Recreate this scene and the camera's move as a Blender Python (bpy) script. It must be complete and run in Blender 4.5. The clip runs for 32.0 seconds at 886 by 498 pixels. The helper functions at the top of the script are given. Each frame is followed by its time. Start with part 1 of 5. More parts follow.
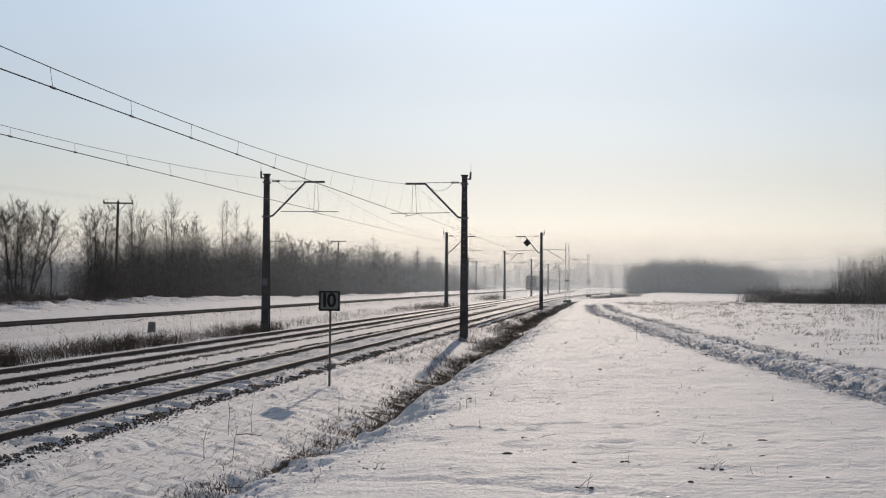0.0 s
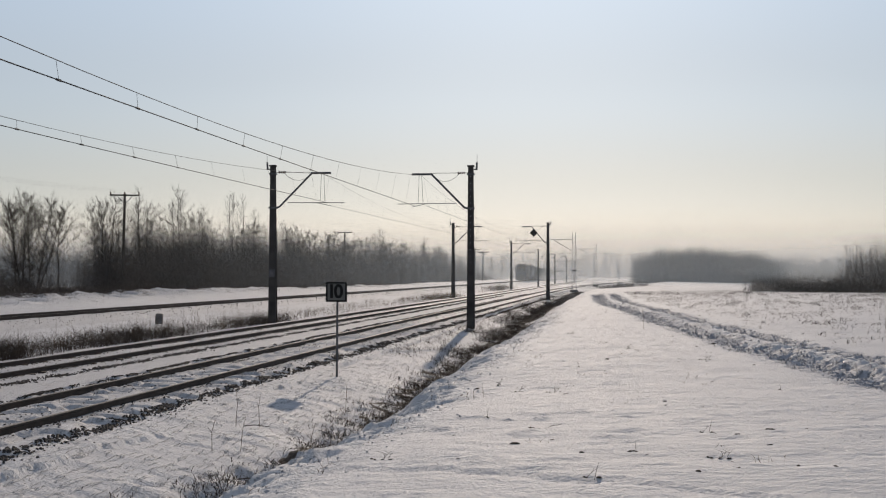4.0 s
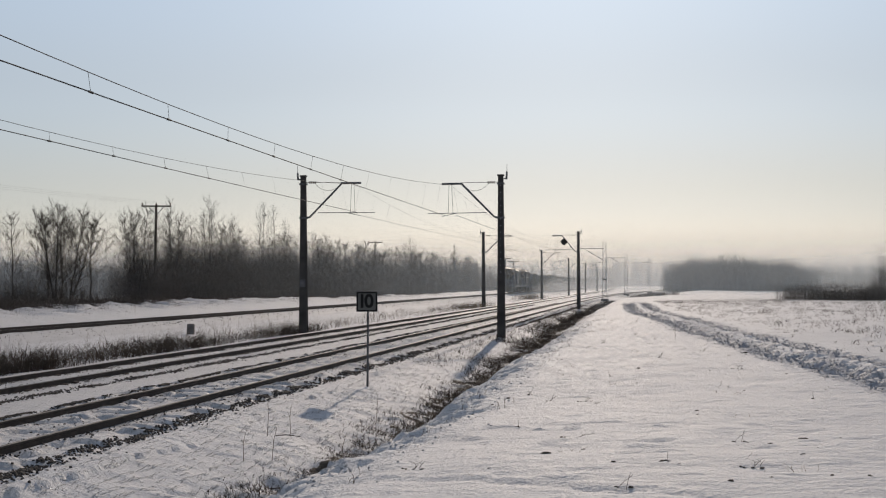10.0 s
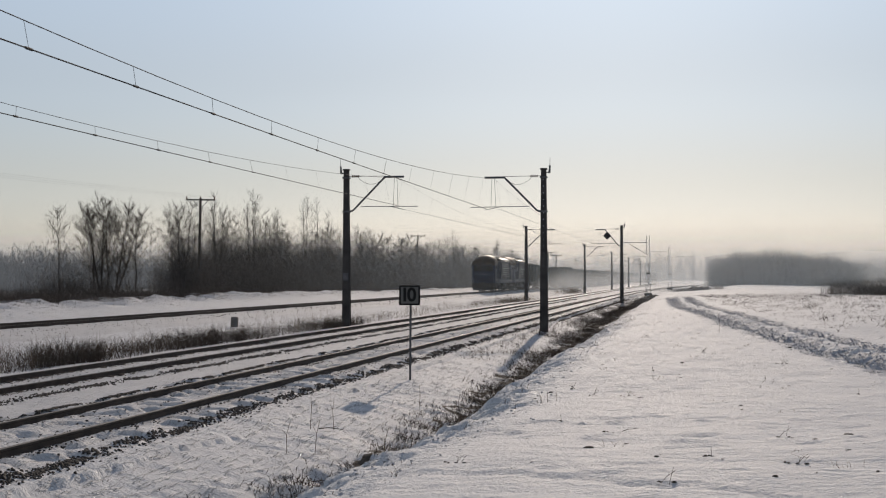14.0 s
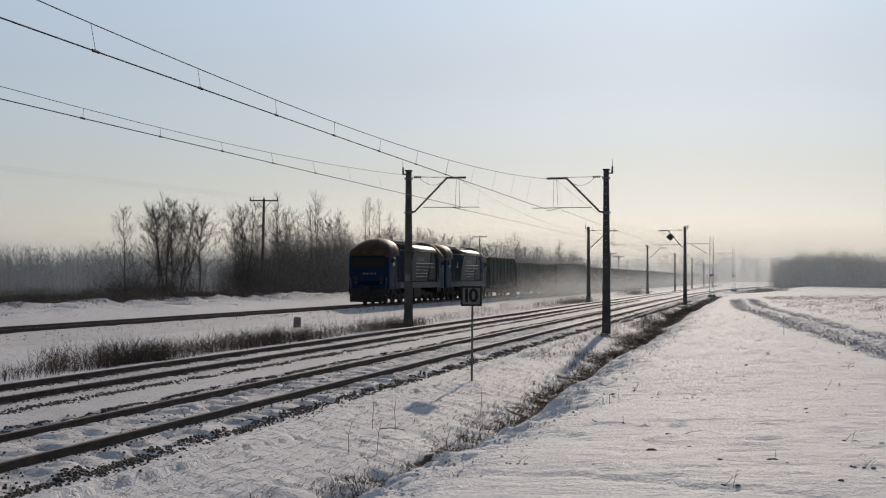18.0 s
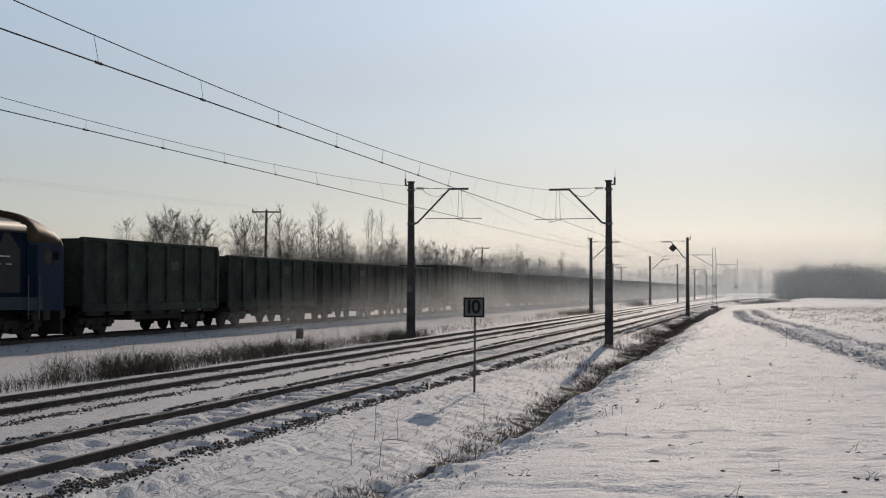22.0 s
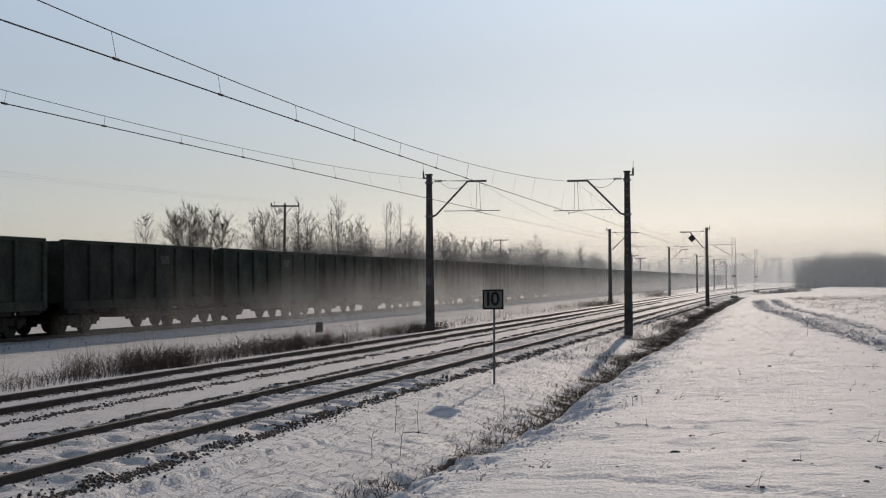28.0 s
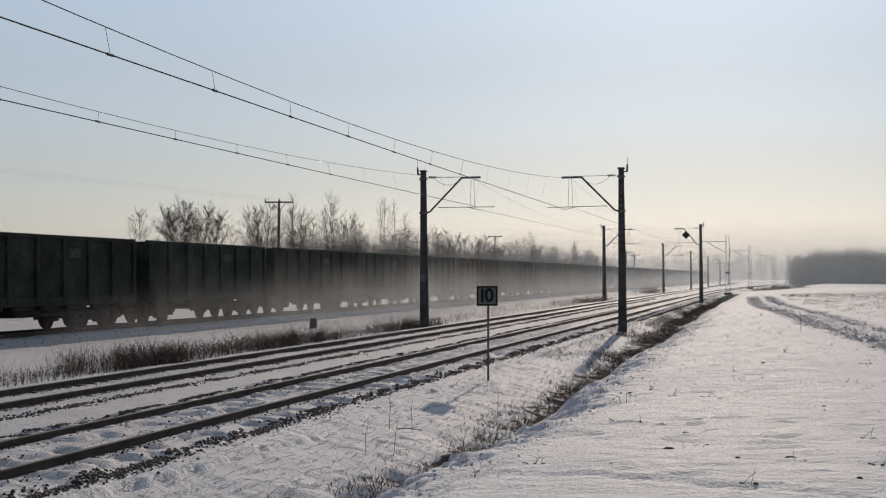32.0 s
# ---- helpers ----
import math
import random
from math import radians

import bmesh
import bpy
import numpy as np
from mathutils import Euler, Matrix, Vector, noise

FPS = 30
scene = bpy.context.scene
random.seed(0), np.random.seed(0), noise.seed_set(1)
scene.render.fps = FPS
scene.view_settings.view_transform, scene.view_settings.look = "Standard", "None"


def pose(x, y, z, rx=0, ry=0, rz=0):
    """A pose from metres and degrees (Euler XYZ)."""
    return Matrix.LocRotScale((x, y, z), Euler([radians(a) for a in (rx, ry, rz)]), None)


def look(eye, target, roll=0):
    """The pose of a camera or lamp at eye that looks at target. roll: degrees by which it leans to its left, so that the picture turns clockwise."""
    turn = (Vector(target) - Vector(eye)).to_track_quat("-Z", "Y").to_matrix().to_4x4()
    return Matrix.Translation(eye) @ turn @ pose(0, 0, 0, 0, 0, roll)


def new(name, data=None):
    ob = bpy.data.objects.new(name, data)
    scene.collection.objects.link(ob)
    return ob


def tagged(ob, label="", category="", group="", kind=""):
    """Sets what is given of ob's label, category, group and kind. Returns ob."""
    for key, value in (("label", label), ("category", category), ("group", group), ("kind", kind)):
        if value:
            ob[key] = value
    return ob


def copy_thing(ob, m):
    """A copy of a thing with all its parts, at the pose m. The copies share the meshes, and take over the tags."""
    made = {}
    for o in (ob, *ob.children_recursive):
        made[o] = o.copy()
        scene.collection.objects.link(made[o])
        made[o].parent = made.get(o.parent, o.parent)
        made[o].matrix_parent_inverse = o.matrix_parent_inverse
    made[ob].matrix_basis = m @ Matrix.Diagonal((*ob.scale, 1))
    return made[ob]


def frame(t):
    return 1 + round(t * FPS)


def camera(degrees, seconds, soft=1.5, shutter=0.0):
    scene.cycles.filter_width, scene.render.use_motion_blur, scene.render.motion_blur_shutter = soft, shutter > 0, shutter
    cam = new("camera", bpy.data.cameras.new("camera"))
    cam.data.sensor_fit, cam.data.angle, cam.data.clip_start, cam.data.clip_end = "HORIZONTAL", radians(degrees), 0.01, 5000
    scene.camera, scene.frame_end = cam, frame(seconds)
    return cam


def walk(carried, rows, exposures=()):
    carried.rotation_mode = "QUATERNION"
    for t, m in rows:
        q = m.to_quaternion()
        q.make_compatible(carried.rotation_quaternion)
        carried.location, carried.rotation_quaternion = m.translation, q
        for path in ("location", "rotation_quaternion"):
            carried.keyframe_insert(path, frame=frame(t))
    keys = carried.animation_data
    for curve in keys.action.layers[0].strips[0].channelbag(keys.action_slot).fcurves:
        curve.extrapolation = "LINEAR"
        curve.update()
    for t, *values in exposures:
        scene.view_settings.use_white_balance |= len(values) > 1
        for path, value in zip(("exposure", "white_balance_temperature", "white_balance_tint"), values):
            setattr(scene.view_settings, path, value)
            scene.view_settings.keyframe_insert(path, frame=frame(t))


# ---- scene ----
# The eye stands at x=0, y=0; y runs along the main line, z=0 is the rail head.
F_DEG = 2 * math.degrees(math.atan(784 / 2450))
cam = camera(F_DEG, 32.0, soft=1.15)
EYE = (0.0, 0.0, 2.1)
PATH = [
    (0, 91.422, -0.275, 7.193), (0.5, 91.327, -0.355, 7.243), (1, 91.100, -0.591, 7.346), (1.5, 90.925, -0.389, 7.413),
    (2, 90.772, -0.197, 7.470), (2.5, 90.721, 0.028, 7.476), (3, 90.835, 0.123, 7.431), (3.5, 90.934, -0.007, 7.412),
    (5.5, 91.319, 0.207, 7.744), (6, 91.376, 0.173, 7.805), (6.5, 91.355, 0.112, 7.938), (7, 91.345, 0.185, 8.017),
    (7.5, 91.393, 0.224, 8.088), (8, 91.493, 0.243, 8.195), (8.5, 91.548, 0.167, 8.294), (9, 91.526, 0.166, 8.434),
    (9.5, 91.465, 0.116, 8.574), (10, 91.421, 0.208, 8.727), (10.5, 91.411, 0.245, 8.911), (11, 91.436, 0.114, 9.087),
    (11.5, 91.450, 0.039, 9.259), (12, 91.376, 0.037, 9.507), (12.5, 91.261, -0.035, 9.757), (13, 91.192, -0.052, 9.936),
    (13.5, 91.130, 0.025, 10.189), (14, 91.167, 0.086, 10.492), (14.5, 91.226, 0.094, 10.793), (16.5, 91.336, -0.043, 11.901),
    (17, 91.307, -0.023, 12.174), (17.5, 91.272, -0.061, 12.575), (18, 91.203, -0.065, 13.049), (18.5, 91.137, -0.027, 13.316),
    (19, 91.050, -0.107, 13.442), (19.5, 91.059, -0.089, 13.522), (20, 91.171, -0.162, 13.519), (20.5, 91.239, -0.067, 13.470),
    (21, 91.359, -0.008, 13.398), (21.5, 91.472, 0.009, 13.302), (22, 91.668, -0.046, 13.153), (22.5, 91.778, -0.068, 13.077),
    (23, 91.812, -0.013, 13.152), (23.5, 91.762, 0.144, 13.241), (24, 91.706, 0.261, 13.343), (24.5, 91.626, 0.236, 13.492),
    (25, 91.534, 0.366, 13.611), (25.5, 91.489, 0.508, 13.605), (27.5, 91.440, 0.593, 13.887), (28, 91.359, 0.475, 13.937),
    (28.5, 91.303, 0.311, 14.011), (29, 91.319, 0.265, 14.056), (29.5, 91.324, 0.434, 13.973), (30, 91.335, 0.474, 13.880),
    (30.5, 91.336, 0.449, 13.796), (31, 91.319, 0.367, 13.716), (31.5, 91.272, 0.429, 13.692), (32, 91.207, 0.402, 13.694),
]
walk(cam, [(t, pose(*EYE, rx, ry, rz)) for t, rx, ry, rz in PATH], exposures=[(0, 0.03, 6600, 10), (0.8, -0.13, 6600, 10), (14, -0.13, 6600, 10), (32, -0.13, 6600, 10)])

# ---- world and sun ----
SUN_AZ, SUN_EL = -3.3, 17.8
world = bpy.data.worlds.new("winter_sky")
scene.world = world
world.use_nodes = True
wn = world.node_tree
sky = wn.nodes.new("ShaderNodeTexSky")
sky.sky_type = "NISHITA"
sky.sun_disc = False
sky.sun_elevation = radians(SUN_EL)
sky.sun_rotation = radians(SUN_AZ)
sky.air_density, sky.dust_density, sky.ozone_density = 1.0, 0.21, 1.5
scene.cycles.transparent_max_bounces = 40
pale, flat, cool = wn.nodes.new("ShaderNodeHueSaturation"), wn.nodes.new("ShaderNodeGamma"), wn.nodes.new("ShaderNodeMix")
pale.inputs["Saturation"].default_value = 0.52
flat.inputs["Gamma"].default_value = 0.71
cool.data_type, cool.blend_type = "RGBA", "MULTIPLY"
cool.inputs[0].default_value = 1.0
cool.inputs[7].default_value = (1.337, 1.386, 1.509, 1)
# winter haze: warm and dull low down, clear and blue above
aim, up, haze, tint = wn.nodes.new("ShaderNodeTexCoord"), wn.nodes.new("ShaderNodeSeparateXYZ"), wn.nodes.new("ShaderNodeValToRGB"), wn.nodes.new("ShaderNodeMix")
tint.data_type, tint.blend_type = "RGBA", "MULTIPLY"
tint.inputs[0].default_value = 1.0
ramp = haze.color_ramp
ramp.interpolation = "EASE"
for at, shade in ((0.0, (0.70, 0.645, 0.58)), (0.06, (0.685, 0.665, 0.635)), (0.13, (0.74, 0.765, 0.78)), (0.22, (0.83, 0.895, 0.94)), (0.55, (0.72, 0.75, 0.78))):
    stop = ramp.elements[0] if at == 0.0 else ramp.elements.new(at)
    stop.position, stop.color = at, (*shade, 1)
last_stop = ramp.elements[len(ramp.elements) - 1]
last_stop.position, last_stop.color = 1.0, (0.70, 0.72, 0.74, 1)
wn.links.new(aim.outputs["Generated"], up.inputs[0])
wn.links.new(up.outputs[2], haze.inputs[0])
wn.links.new(haze.outputs[0], tint.inputs[7])
wn.links.new(sky.outputs[0], pale.inputs["Color"])
wn.links.new(pale.outputs[0], flat.inputs["Color"])
wn.links.new(flat.outputs[0], cool.inputs[6])
wn.links.new(cool.outputs[2], tint.inputs[6])
wn.links.new(tint.outputs[2], wn.nodes["Background"].inputs[0])
wn.nodes["Background"].inputs[1].default_value = 0.124
sun = new("sun", bpy.data.lights.new("sun", "SUN"))
sun.data.energy, sun.data.angle, sun.data.color = 3.0, radians(0.6), (1.0, 0.845, 0.705)
sun_way = Vector((math.sin(radians(SUN_AZ)) * math.cos(radians(SUN_EL)), math.cos(radians(SUN_AZ)) * math.cos(radians(SUN_EL)), math.sin(radians(SUN_EL))))
sun.matrix_world = look(sun_way * 300, (0, 0, 0))

# ---- materials ----


def material(name, color, rough=0.7, metal=0.0, spread=0.25, scale=3.0, fine=40.0, bump=0.2, bump_d=0.01, spec=0.5, second=None, coord="Object"):
    """A surface with two scales of variation in colour and a fine relief."""
    m = bpy.data.materials.new(name)
    m.use_nodes = True
    n, l = m.node_tree.nodes, m.node_tree.links
    b = n["Principled BSDF"]
    tc = n.new("ShaderNodeTexCoord")
    n1, n2 = n.new("ShaderNodeTexNoise"), n.new("ShaderNodeTexNoise")
    n1.inputs["Scale"].default_value, n2.inputs["Scale"].default_value = scale, fine
    n1.inputs["Detail"].default_value, n2.inputs["Detail"].default_value = 5, 3
    for k in (n1, n2):
        l.new(tc.outputs[coord], k.inputs["Vector"])
    ramp = n.new("ShaderNodeMapRange")
    ramp.inputs[1].default_value, ramp.inputs[2].default_value = 0.3, 0.7
    l.new(n1.outputs[0], ramp.inputs[0])
    mix = n.new("ShaderNodeMix")
    mix.data_type = "RGBA"
    lo = [c * (1 - spread) for c in color]
    hi = second or [min(1, c * (1 + spread)) for c in color]
    mix.inputs[6].default_value, mix.inputs[7].default_value = (*lo, 1), (*hi, 1)
    l.new(ramp.outputs[0], mix.inputs[0])
    mul = n.new("ShaderNodeMix")
    mul.data_type, mul.blend_type = "RGBA", "MULTIPLY"
    mul.inputs[0].default_value = min(1, spread * 1.5)
    l.new(mix.outputs[2], mul.inputs[6])
    l.new(n2.outputs[0], mul.inputs[7])
    gain = n.new("ShaderNodeMix")
    gain.data_type, gain.blend_type = "RGBA", "MULTIPLY"
    gain.inputs[0].default_value = 1
    g = 1 + 0.6 * min(1, spread * 1.5)
    gain.inputs[7].default_value = (g, g, g, 1)
    l.new(mul.outputs[2], gain.inputs[6])
    l.new(gain.outputs[2], b.inputs["Base Color"])
    b.inputs["Roughness"].default_value, b.inputs["Metallic"].default_value = rough, metal
    b.inputs["Specular IOR Level"].default_value = spec
    if bump:
        bp = n.new("ShaderNodeBump")
        bp.inputs["Strength"].default_value, bp.inputs["Distance"].default_value = bump, bump_d
        l.new(n2.outputs[0], bp.inputs["Height"])
        l.new(bp.outputs[0], b.inputs["Normal"])
    return m


def snow_material(name="wind_packed_snow", base=(0.69, 0.687, 0.693), cut=0.14):
    """Crusted snow: wind ripples, grains, and a few bright crystals."""
    m = bpy.data.materials.new(name)
    m.use_nodes = True
    n, l = m.node_tree.nodes, m.node_tree.links
    b = n["Principled BSDF"]
    tc = n.new("ShaderNodeTexCoord")
    mp = n.new("ShaderNodeMapping")
    mp.inputs["Scale"].default_value = (1.0, 1.5, 1.0)
    mp.inputs["Rotation"].default_value = (0, 0, radians(35))
    l.new(tc.outputs["Object"], mp.inputs[0])
    big, mid, tiny = (n.new("ShaderNodeTexNoise") for _ in range(3))
    for k, s, d in ((big, 0.5, 4), (mid, 4.0, 8), (tiny, 24.0, 6)):
        k.inputs["Scale"].default_value, k.inputs["Detail"].default_value = s, d
    l.new(mp.outputs[0], big.inputs[0])
    l.new(mp.outputs[0], mid.inputs[0])
    l.new(tc.outputs["Object"], tiny.inputs[0])
    mix = n.new("ShaderNodeMix")
    mix.data_type = "RGBA"
    mix.inputs[6].default_value = (*[c * 0.9 for c in base], 1)
    mix.inputs[7].default_value = (*[min(1, c * 1.06) for c in base], 1)
    l.new(big.outputs[0], mix.inputs[0])
    l.new(mix.outputs[2], b.inputs["Base Color"])
    vor = n.new("ShaderNodeTexVoronoi")
    vor.inputs["Scale"].default_value = 150.0
    l.new(tc.outputs["Object"], vor.inputs[0])
    # ice crystals: a few cells carry a small facet tilted at random
    sep = n.new("ShaderNodeSeparateColor")
    l.new(vor.outputs["Color"], sep.inputs[0])
    few, near, both = (n.new("ShaderNodeMath") for _ in range(3))
    few.operation, near.operation, both.operation = "GREATER_THAN", "LESS_THAN", "MULTIPLY"
    few.inputs[1].default_value, near.inputs[1].default_value = 0.935, 0.32
    l.new(sep.outputs[2], few.inputs[0])
    l.new(vor.outputs["Distance"], near.inputs[0])
    l.new(few.outputs[0], both.inputs[0])
    l.new(near.outputs[0], both.inputs[1])
    tilt, face, unit = (n.new("ShaderNodeVectorMath") for _ in range(3))
    tilt.operation, face.operation, unit.operation = "MULTIPLY_ADD", "ADD", "NORMALIZE"
    tilt.inputs[1].default_value, tilt.inputs[2].default_value = (1.5, 1.5, 0.0), (-0.75, -0.75, 0.0)
    l.new(vor.outputs["Color"], tilt.inputs[0])
    geo = n.new("ShaderNodeNewGeometry")
    l.new(tilt.outputs[0], face.inputs[0])
    l.new(geo.outputs["Normal"], face.inputs[1])
    l.new(face.outputs[0], unit.inputs[0])
    ice = n.new("ShaderNodeBsdfGlossy")
    ice.inputs["Roughness"].default_value = 0.28
    ice.inputs["Color"].default_value = (0.28, 0.28, 0.28, 1)
    l.new(unit.outputs[0], ice.inputs["Normal"])
    sparkle = n.new("ShaderNodeMixShader")
    l.new(both.outputs[0], sparkle.inputs[0])
    l.new(b.outputs[0], sparkle.inputs[1])
    l.new(ice.outputs[0], sparkle.inputs[2])
    l.new(sparkle.outputs[0], n["Material Output"].inputs[0])
    b.inputs["Roughness"].default_value = 0.8
    b.inputs["Specular IOR Level"].default_value = 0.27
    b1, b2 = n.new("ShaderNodeBump"), n.new("ShaderNodeBump")
    b1.inputs["Strength"].default_value, b1.inputs["Distance"].default_value = 0.75, 0.06
    b2.inputs["Strength"].default_value, b2.inputs["Distance"].default_value = 0.7, 0.04
    l.new(mid.outputs[0], b1.inputs["Height"])
    l.new(tiny.outputs[0], b2.inputs["Height"])
    # wind-cut crust edges
    mc = n.new("ShaderNodeMapping")
    mc.inputs["Scale"].default_value = (5.5, 0.9, 2.0)
    mc.inputs["Rotation"].default_value = (0, 0, radians(-52))
    l.new(tc.outputs["Object"], mc.inputs[0])
    crust, step, b3 = n.new("ShaderNodeTexNoise"), n.new("ShaderNodeMapRange"), n.new("ShaderNodeBump")
    crust.inputs["Scale"].default_value, crust.inputs["Detail"].default_value = 2.2, 6
    step.inputs[1].default_value, step.inputs[2].default_value = 0.55, 0.66
    b3.inputs["Strength"].default_value, b3.inputs["Distance"].default_value = cut, 0.06
    l.new(mc.outputs[0], crust.inputs[0])
    l.new(crust.outputs[0], step.inputs[0])
    l.new(step.outputs[0], b3.inputs["Height"])
    l.new(b1.outputs[0], b3.inputs["Normal"])
    l.new(b3.outputs[0], b2.inputs["Normal"])
    l.new(b2.outputs[0], b.inputs["Normal"])
    return m


def mist_material(name, amount, color, height, scale=0.02, stretch=(1, 1, 2.0), soft_x=0.0, half=1.0, floor=0.0):
    """Suspended ice dust: thin, lit through by the sun, fading upwards."""
    m = bpy.data.materials.new(name)
    m.use_nodes = True
    n, l = m.node_tree.nodes, m.node_tree.links
    n.remove(n["Principled BSDF"])
    out = n["Material Output"]
    tc = n.new("ShaderNodeTexCoord")
    mp = n.new("ShaderNodeMapping")
    mp.inputs["Scale"].default_value = stretch
    l.new(tc.outputs["Object"], mp.inputs[0])
    no = n.new("ShaderNodeTexNoise")
    no.inputs["Scale"].default_value, no.inputs["Detail"].default_value = scale, 4
    l.new(mp.outputs[0], no.inputs[0])
    sep = n.new("ShaderNodeSeparateXYZ")
    l.new(tc.outputs["Object"], sep.inputs[0])
    fade = n.new("ShaderNodeMapRange")
    fade.interpolation_type = "SMOOTHSTEP"
    fade.inputs[1].default_value, fade.inputs[2].default_value = height, floor
    l.new(sep.outputs[2], fade.inputs[0])
    a = n.new("ShaderNodeMath")
    a.operation = "MULTIPLY"
    l.new(fade.outputs[0], a.inputs[0])
    nr = n.new("ShaderNodeMapRange")
    nr.inputs[1].default_value, nr.inputs[2].default_value = 0.25, 0.75
    nr.inputs[3].default_value, nr.inputs[4].default_value = amount * 0.6, amount * 1.4
    l.new(no.outputs[0], nr.inputs[0])
    l.new(nr.outputs[0], a.inputs[1])
    last = a
    if soft_x:
        ex = n.new("ShaderNodeMapRange")
        ex.interpolation_type = "SMOOTHSTEP"
        ex.inputs[1].default_value, ex.inputs[2].default_value = half, half - soft_x
        l.new(sep.outputs[0], ex.inputs[0])
        inner = n.new("ShaderNodeMapRange")
        inner.interpolation_type = "SMOOTHSTEP"
        inner.inputs[1].default_value, inner.inputs[2].default_value = 1.45, 2.6
        l.new(sep.outputs[0], inner.inputs[0])
        pair, last = n.new("ShaderNodeMath"), n.new("ShaderNodeMath")
        pair.operation = last.operation = "MULTIPLY"
        l.new(ex.outputs[0], pair.inputs[0])
        l.new(inner.outputs[0], pair.inputs[1])
        l.new(a.outputs[0], last.inputs[0])
        l.new(pair.outputs[0], last.inputs[1])
    tr, tl, df = n.new("ShaderNodeBsdfTransparent"), n.new("ShaderNodeBsdfTranslucent"), n.new("ShaderNodeBsdfDiffuse")
    tl.inputs[0].default_value = (*color, 1)
    df.inputs[0].default_value = (*color, 1)
    half_mix, mixs = n.new("ShaderNodeMixShader"), n.new("ShaderNodeMixShader")
    half_mix.inputs[0].default_value = 0.25
    l.new(tl.outputs[0], half_mix.inputs[1])
    l.new(df.outputs[0], half_mix.inputs[2])
    l.new(last.outputs[0], mixs.inputs[0])
    l.new(tr.outputs[0], mixs.inputs[1])
    l.new(half_mix.outputs[0], mixs.inputs[2])
    l.new(mixs.outputs[0], out.inputs[0])
    return m


SNOW = snow_material()
SNOW_SOOTY = snow_material("sooty_trackside_snow", (0.59, 0.585, 0.59), 0.6)
# churned, dirtier snow; its grey-blue also holds the shade of rough faces
SNOW_SHADED = snow_material("churned_snow_with_shade", (0.50, 0.505, 0.53), 0.9)
SNOW_CUT = snow_material("wind_cut_snow_crust", (0.67, 0.667, 0.675), 0.8)
BALLAST = material("ballast_stone", (0.05, 0.042, 0.037), 0.85, spread=0.5, scale=8, fine=60)
RAIL_SIDE = material("rusty_rail_steel", (0.05, 0.036, 0.028), 0.7, 0.3, spread=0.35, scale=4, fine=50)
RAIL_BRIGHT = material("worn_bright_rail_head", (0.16, 0.15, 0.145), 0.55, 0.5, spread=0.15, scale=3, fine=80, bump=0.03)
RAIL_TOP = material("polished_rail_head", (0.09, 0.08, 0.075), 0.7, 0.3, spread=0.15, scale=3, fine=80, bump=0.05)
SLEEPER = material("dark_weathered_sleeper", (0.11, 0.095, 0.08), 0.9, spread=0.3, scale=4)
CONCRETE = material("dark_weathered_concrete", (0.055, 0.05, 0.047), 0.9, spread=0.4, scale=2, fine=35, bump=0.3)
STEEL = material("dark_galvanised_steel", (0.12, 0.12, 0.125), 0.55, 0.6, spread=0.3, scale=5)
GALV = material("pale_galvanised_lattice_steel", (0.38, 0.39, 0.40), 0.5, 0.5, spread=0.25, scale=4)
WIRE = material("dark_copper_wire", (0.04, 0.036, 0.034), 0.85, 0.0, spread=0.2, scale=2, bump=0)
GLASSY = material("brown_glazed_insulator", (0.09, 0.045, 0.03), 0.2, spread=0.2, bump=0)
RED = material("red_enamel", (0.06, 0.01, 0.008), 0.45, spread=0.25)
BLACK = material("black_paint", (0.01, 0.01, 0.01), 0.6, spec=0.2, spread=0.3)
# white of the speed board, darkened to grey for its backlit face
WHITE = material("white_paint_in_shade", (0.11, 0.11, 0.10), 0.5, spread=0.12)
BARK = material("dark_bark", (0.075, 0.06, 0.05), 0.9, spread=0.4, scale=1.5, fine=20)
BIRCH = material("pale_birch_bark", (0.32, 0.29, 0.26), 0.85, spread=0.5, scale=2.5, fine=14, second=(0.14, 0.11, 0.1))
TWIG = material("bare_twigs", (0.085, 0.068, 0.056), 0.9, spread=0.35, scale=0.3, fine=6, bump=0)
# distant twigs: the haze in front of them is mixed into their colour
TWIG_PALE = material("haze_paled_twigs", (0.11, 0.11, 0.115), 0.9, spread=0.25, scale=0.15, fine=5, bump=0)
TWIG_FAR = material("haze_toned_far_twigs", (0.13, 0.137, 0.14), 0.9, spread=0.3, scale=0.2, fine=6, bump=0)
DRY = material("dry_grass_stalks", (0.16, 0.115, 0.07), 0.9, spread=0.4, scale=2, fine=15, bump=0)
WEED = material("dark_dead_weeds", (0.07, 0.051, 0.037), 0.9, spread=0.4, scale=2, fine=15, bump=0)
EARTH = material("dark_frozen_earth", (0.09, 0.072, 0.056), 0.95, spread=0.45, scale=3, fine=25, bump=0.5, bump_d=0.03)
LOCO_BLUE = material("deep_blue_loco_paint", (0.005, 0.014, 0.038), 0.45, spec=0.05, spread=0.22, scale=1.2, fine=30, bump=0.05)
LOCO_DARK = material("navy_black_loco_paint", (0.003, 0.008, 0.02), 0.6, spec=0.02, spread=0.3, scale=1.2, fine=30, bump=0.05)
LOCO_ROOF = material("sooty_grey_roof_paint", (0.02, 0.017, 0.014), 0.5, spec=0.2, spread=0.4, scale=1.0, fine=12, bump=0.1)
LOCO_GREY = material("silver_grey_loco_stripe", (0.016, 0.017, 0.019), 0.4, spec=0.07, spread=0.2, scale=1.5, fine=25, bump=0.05)
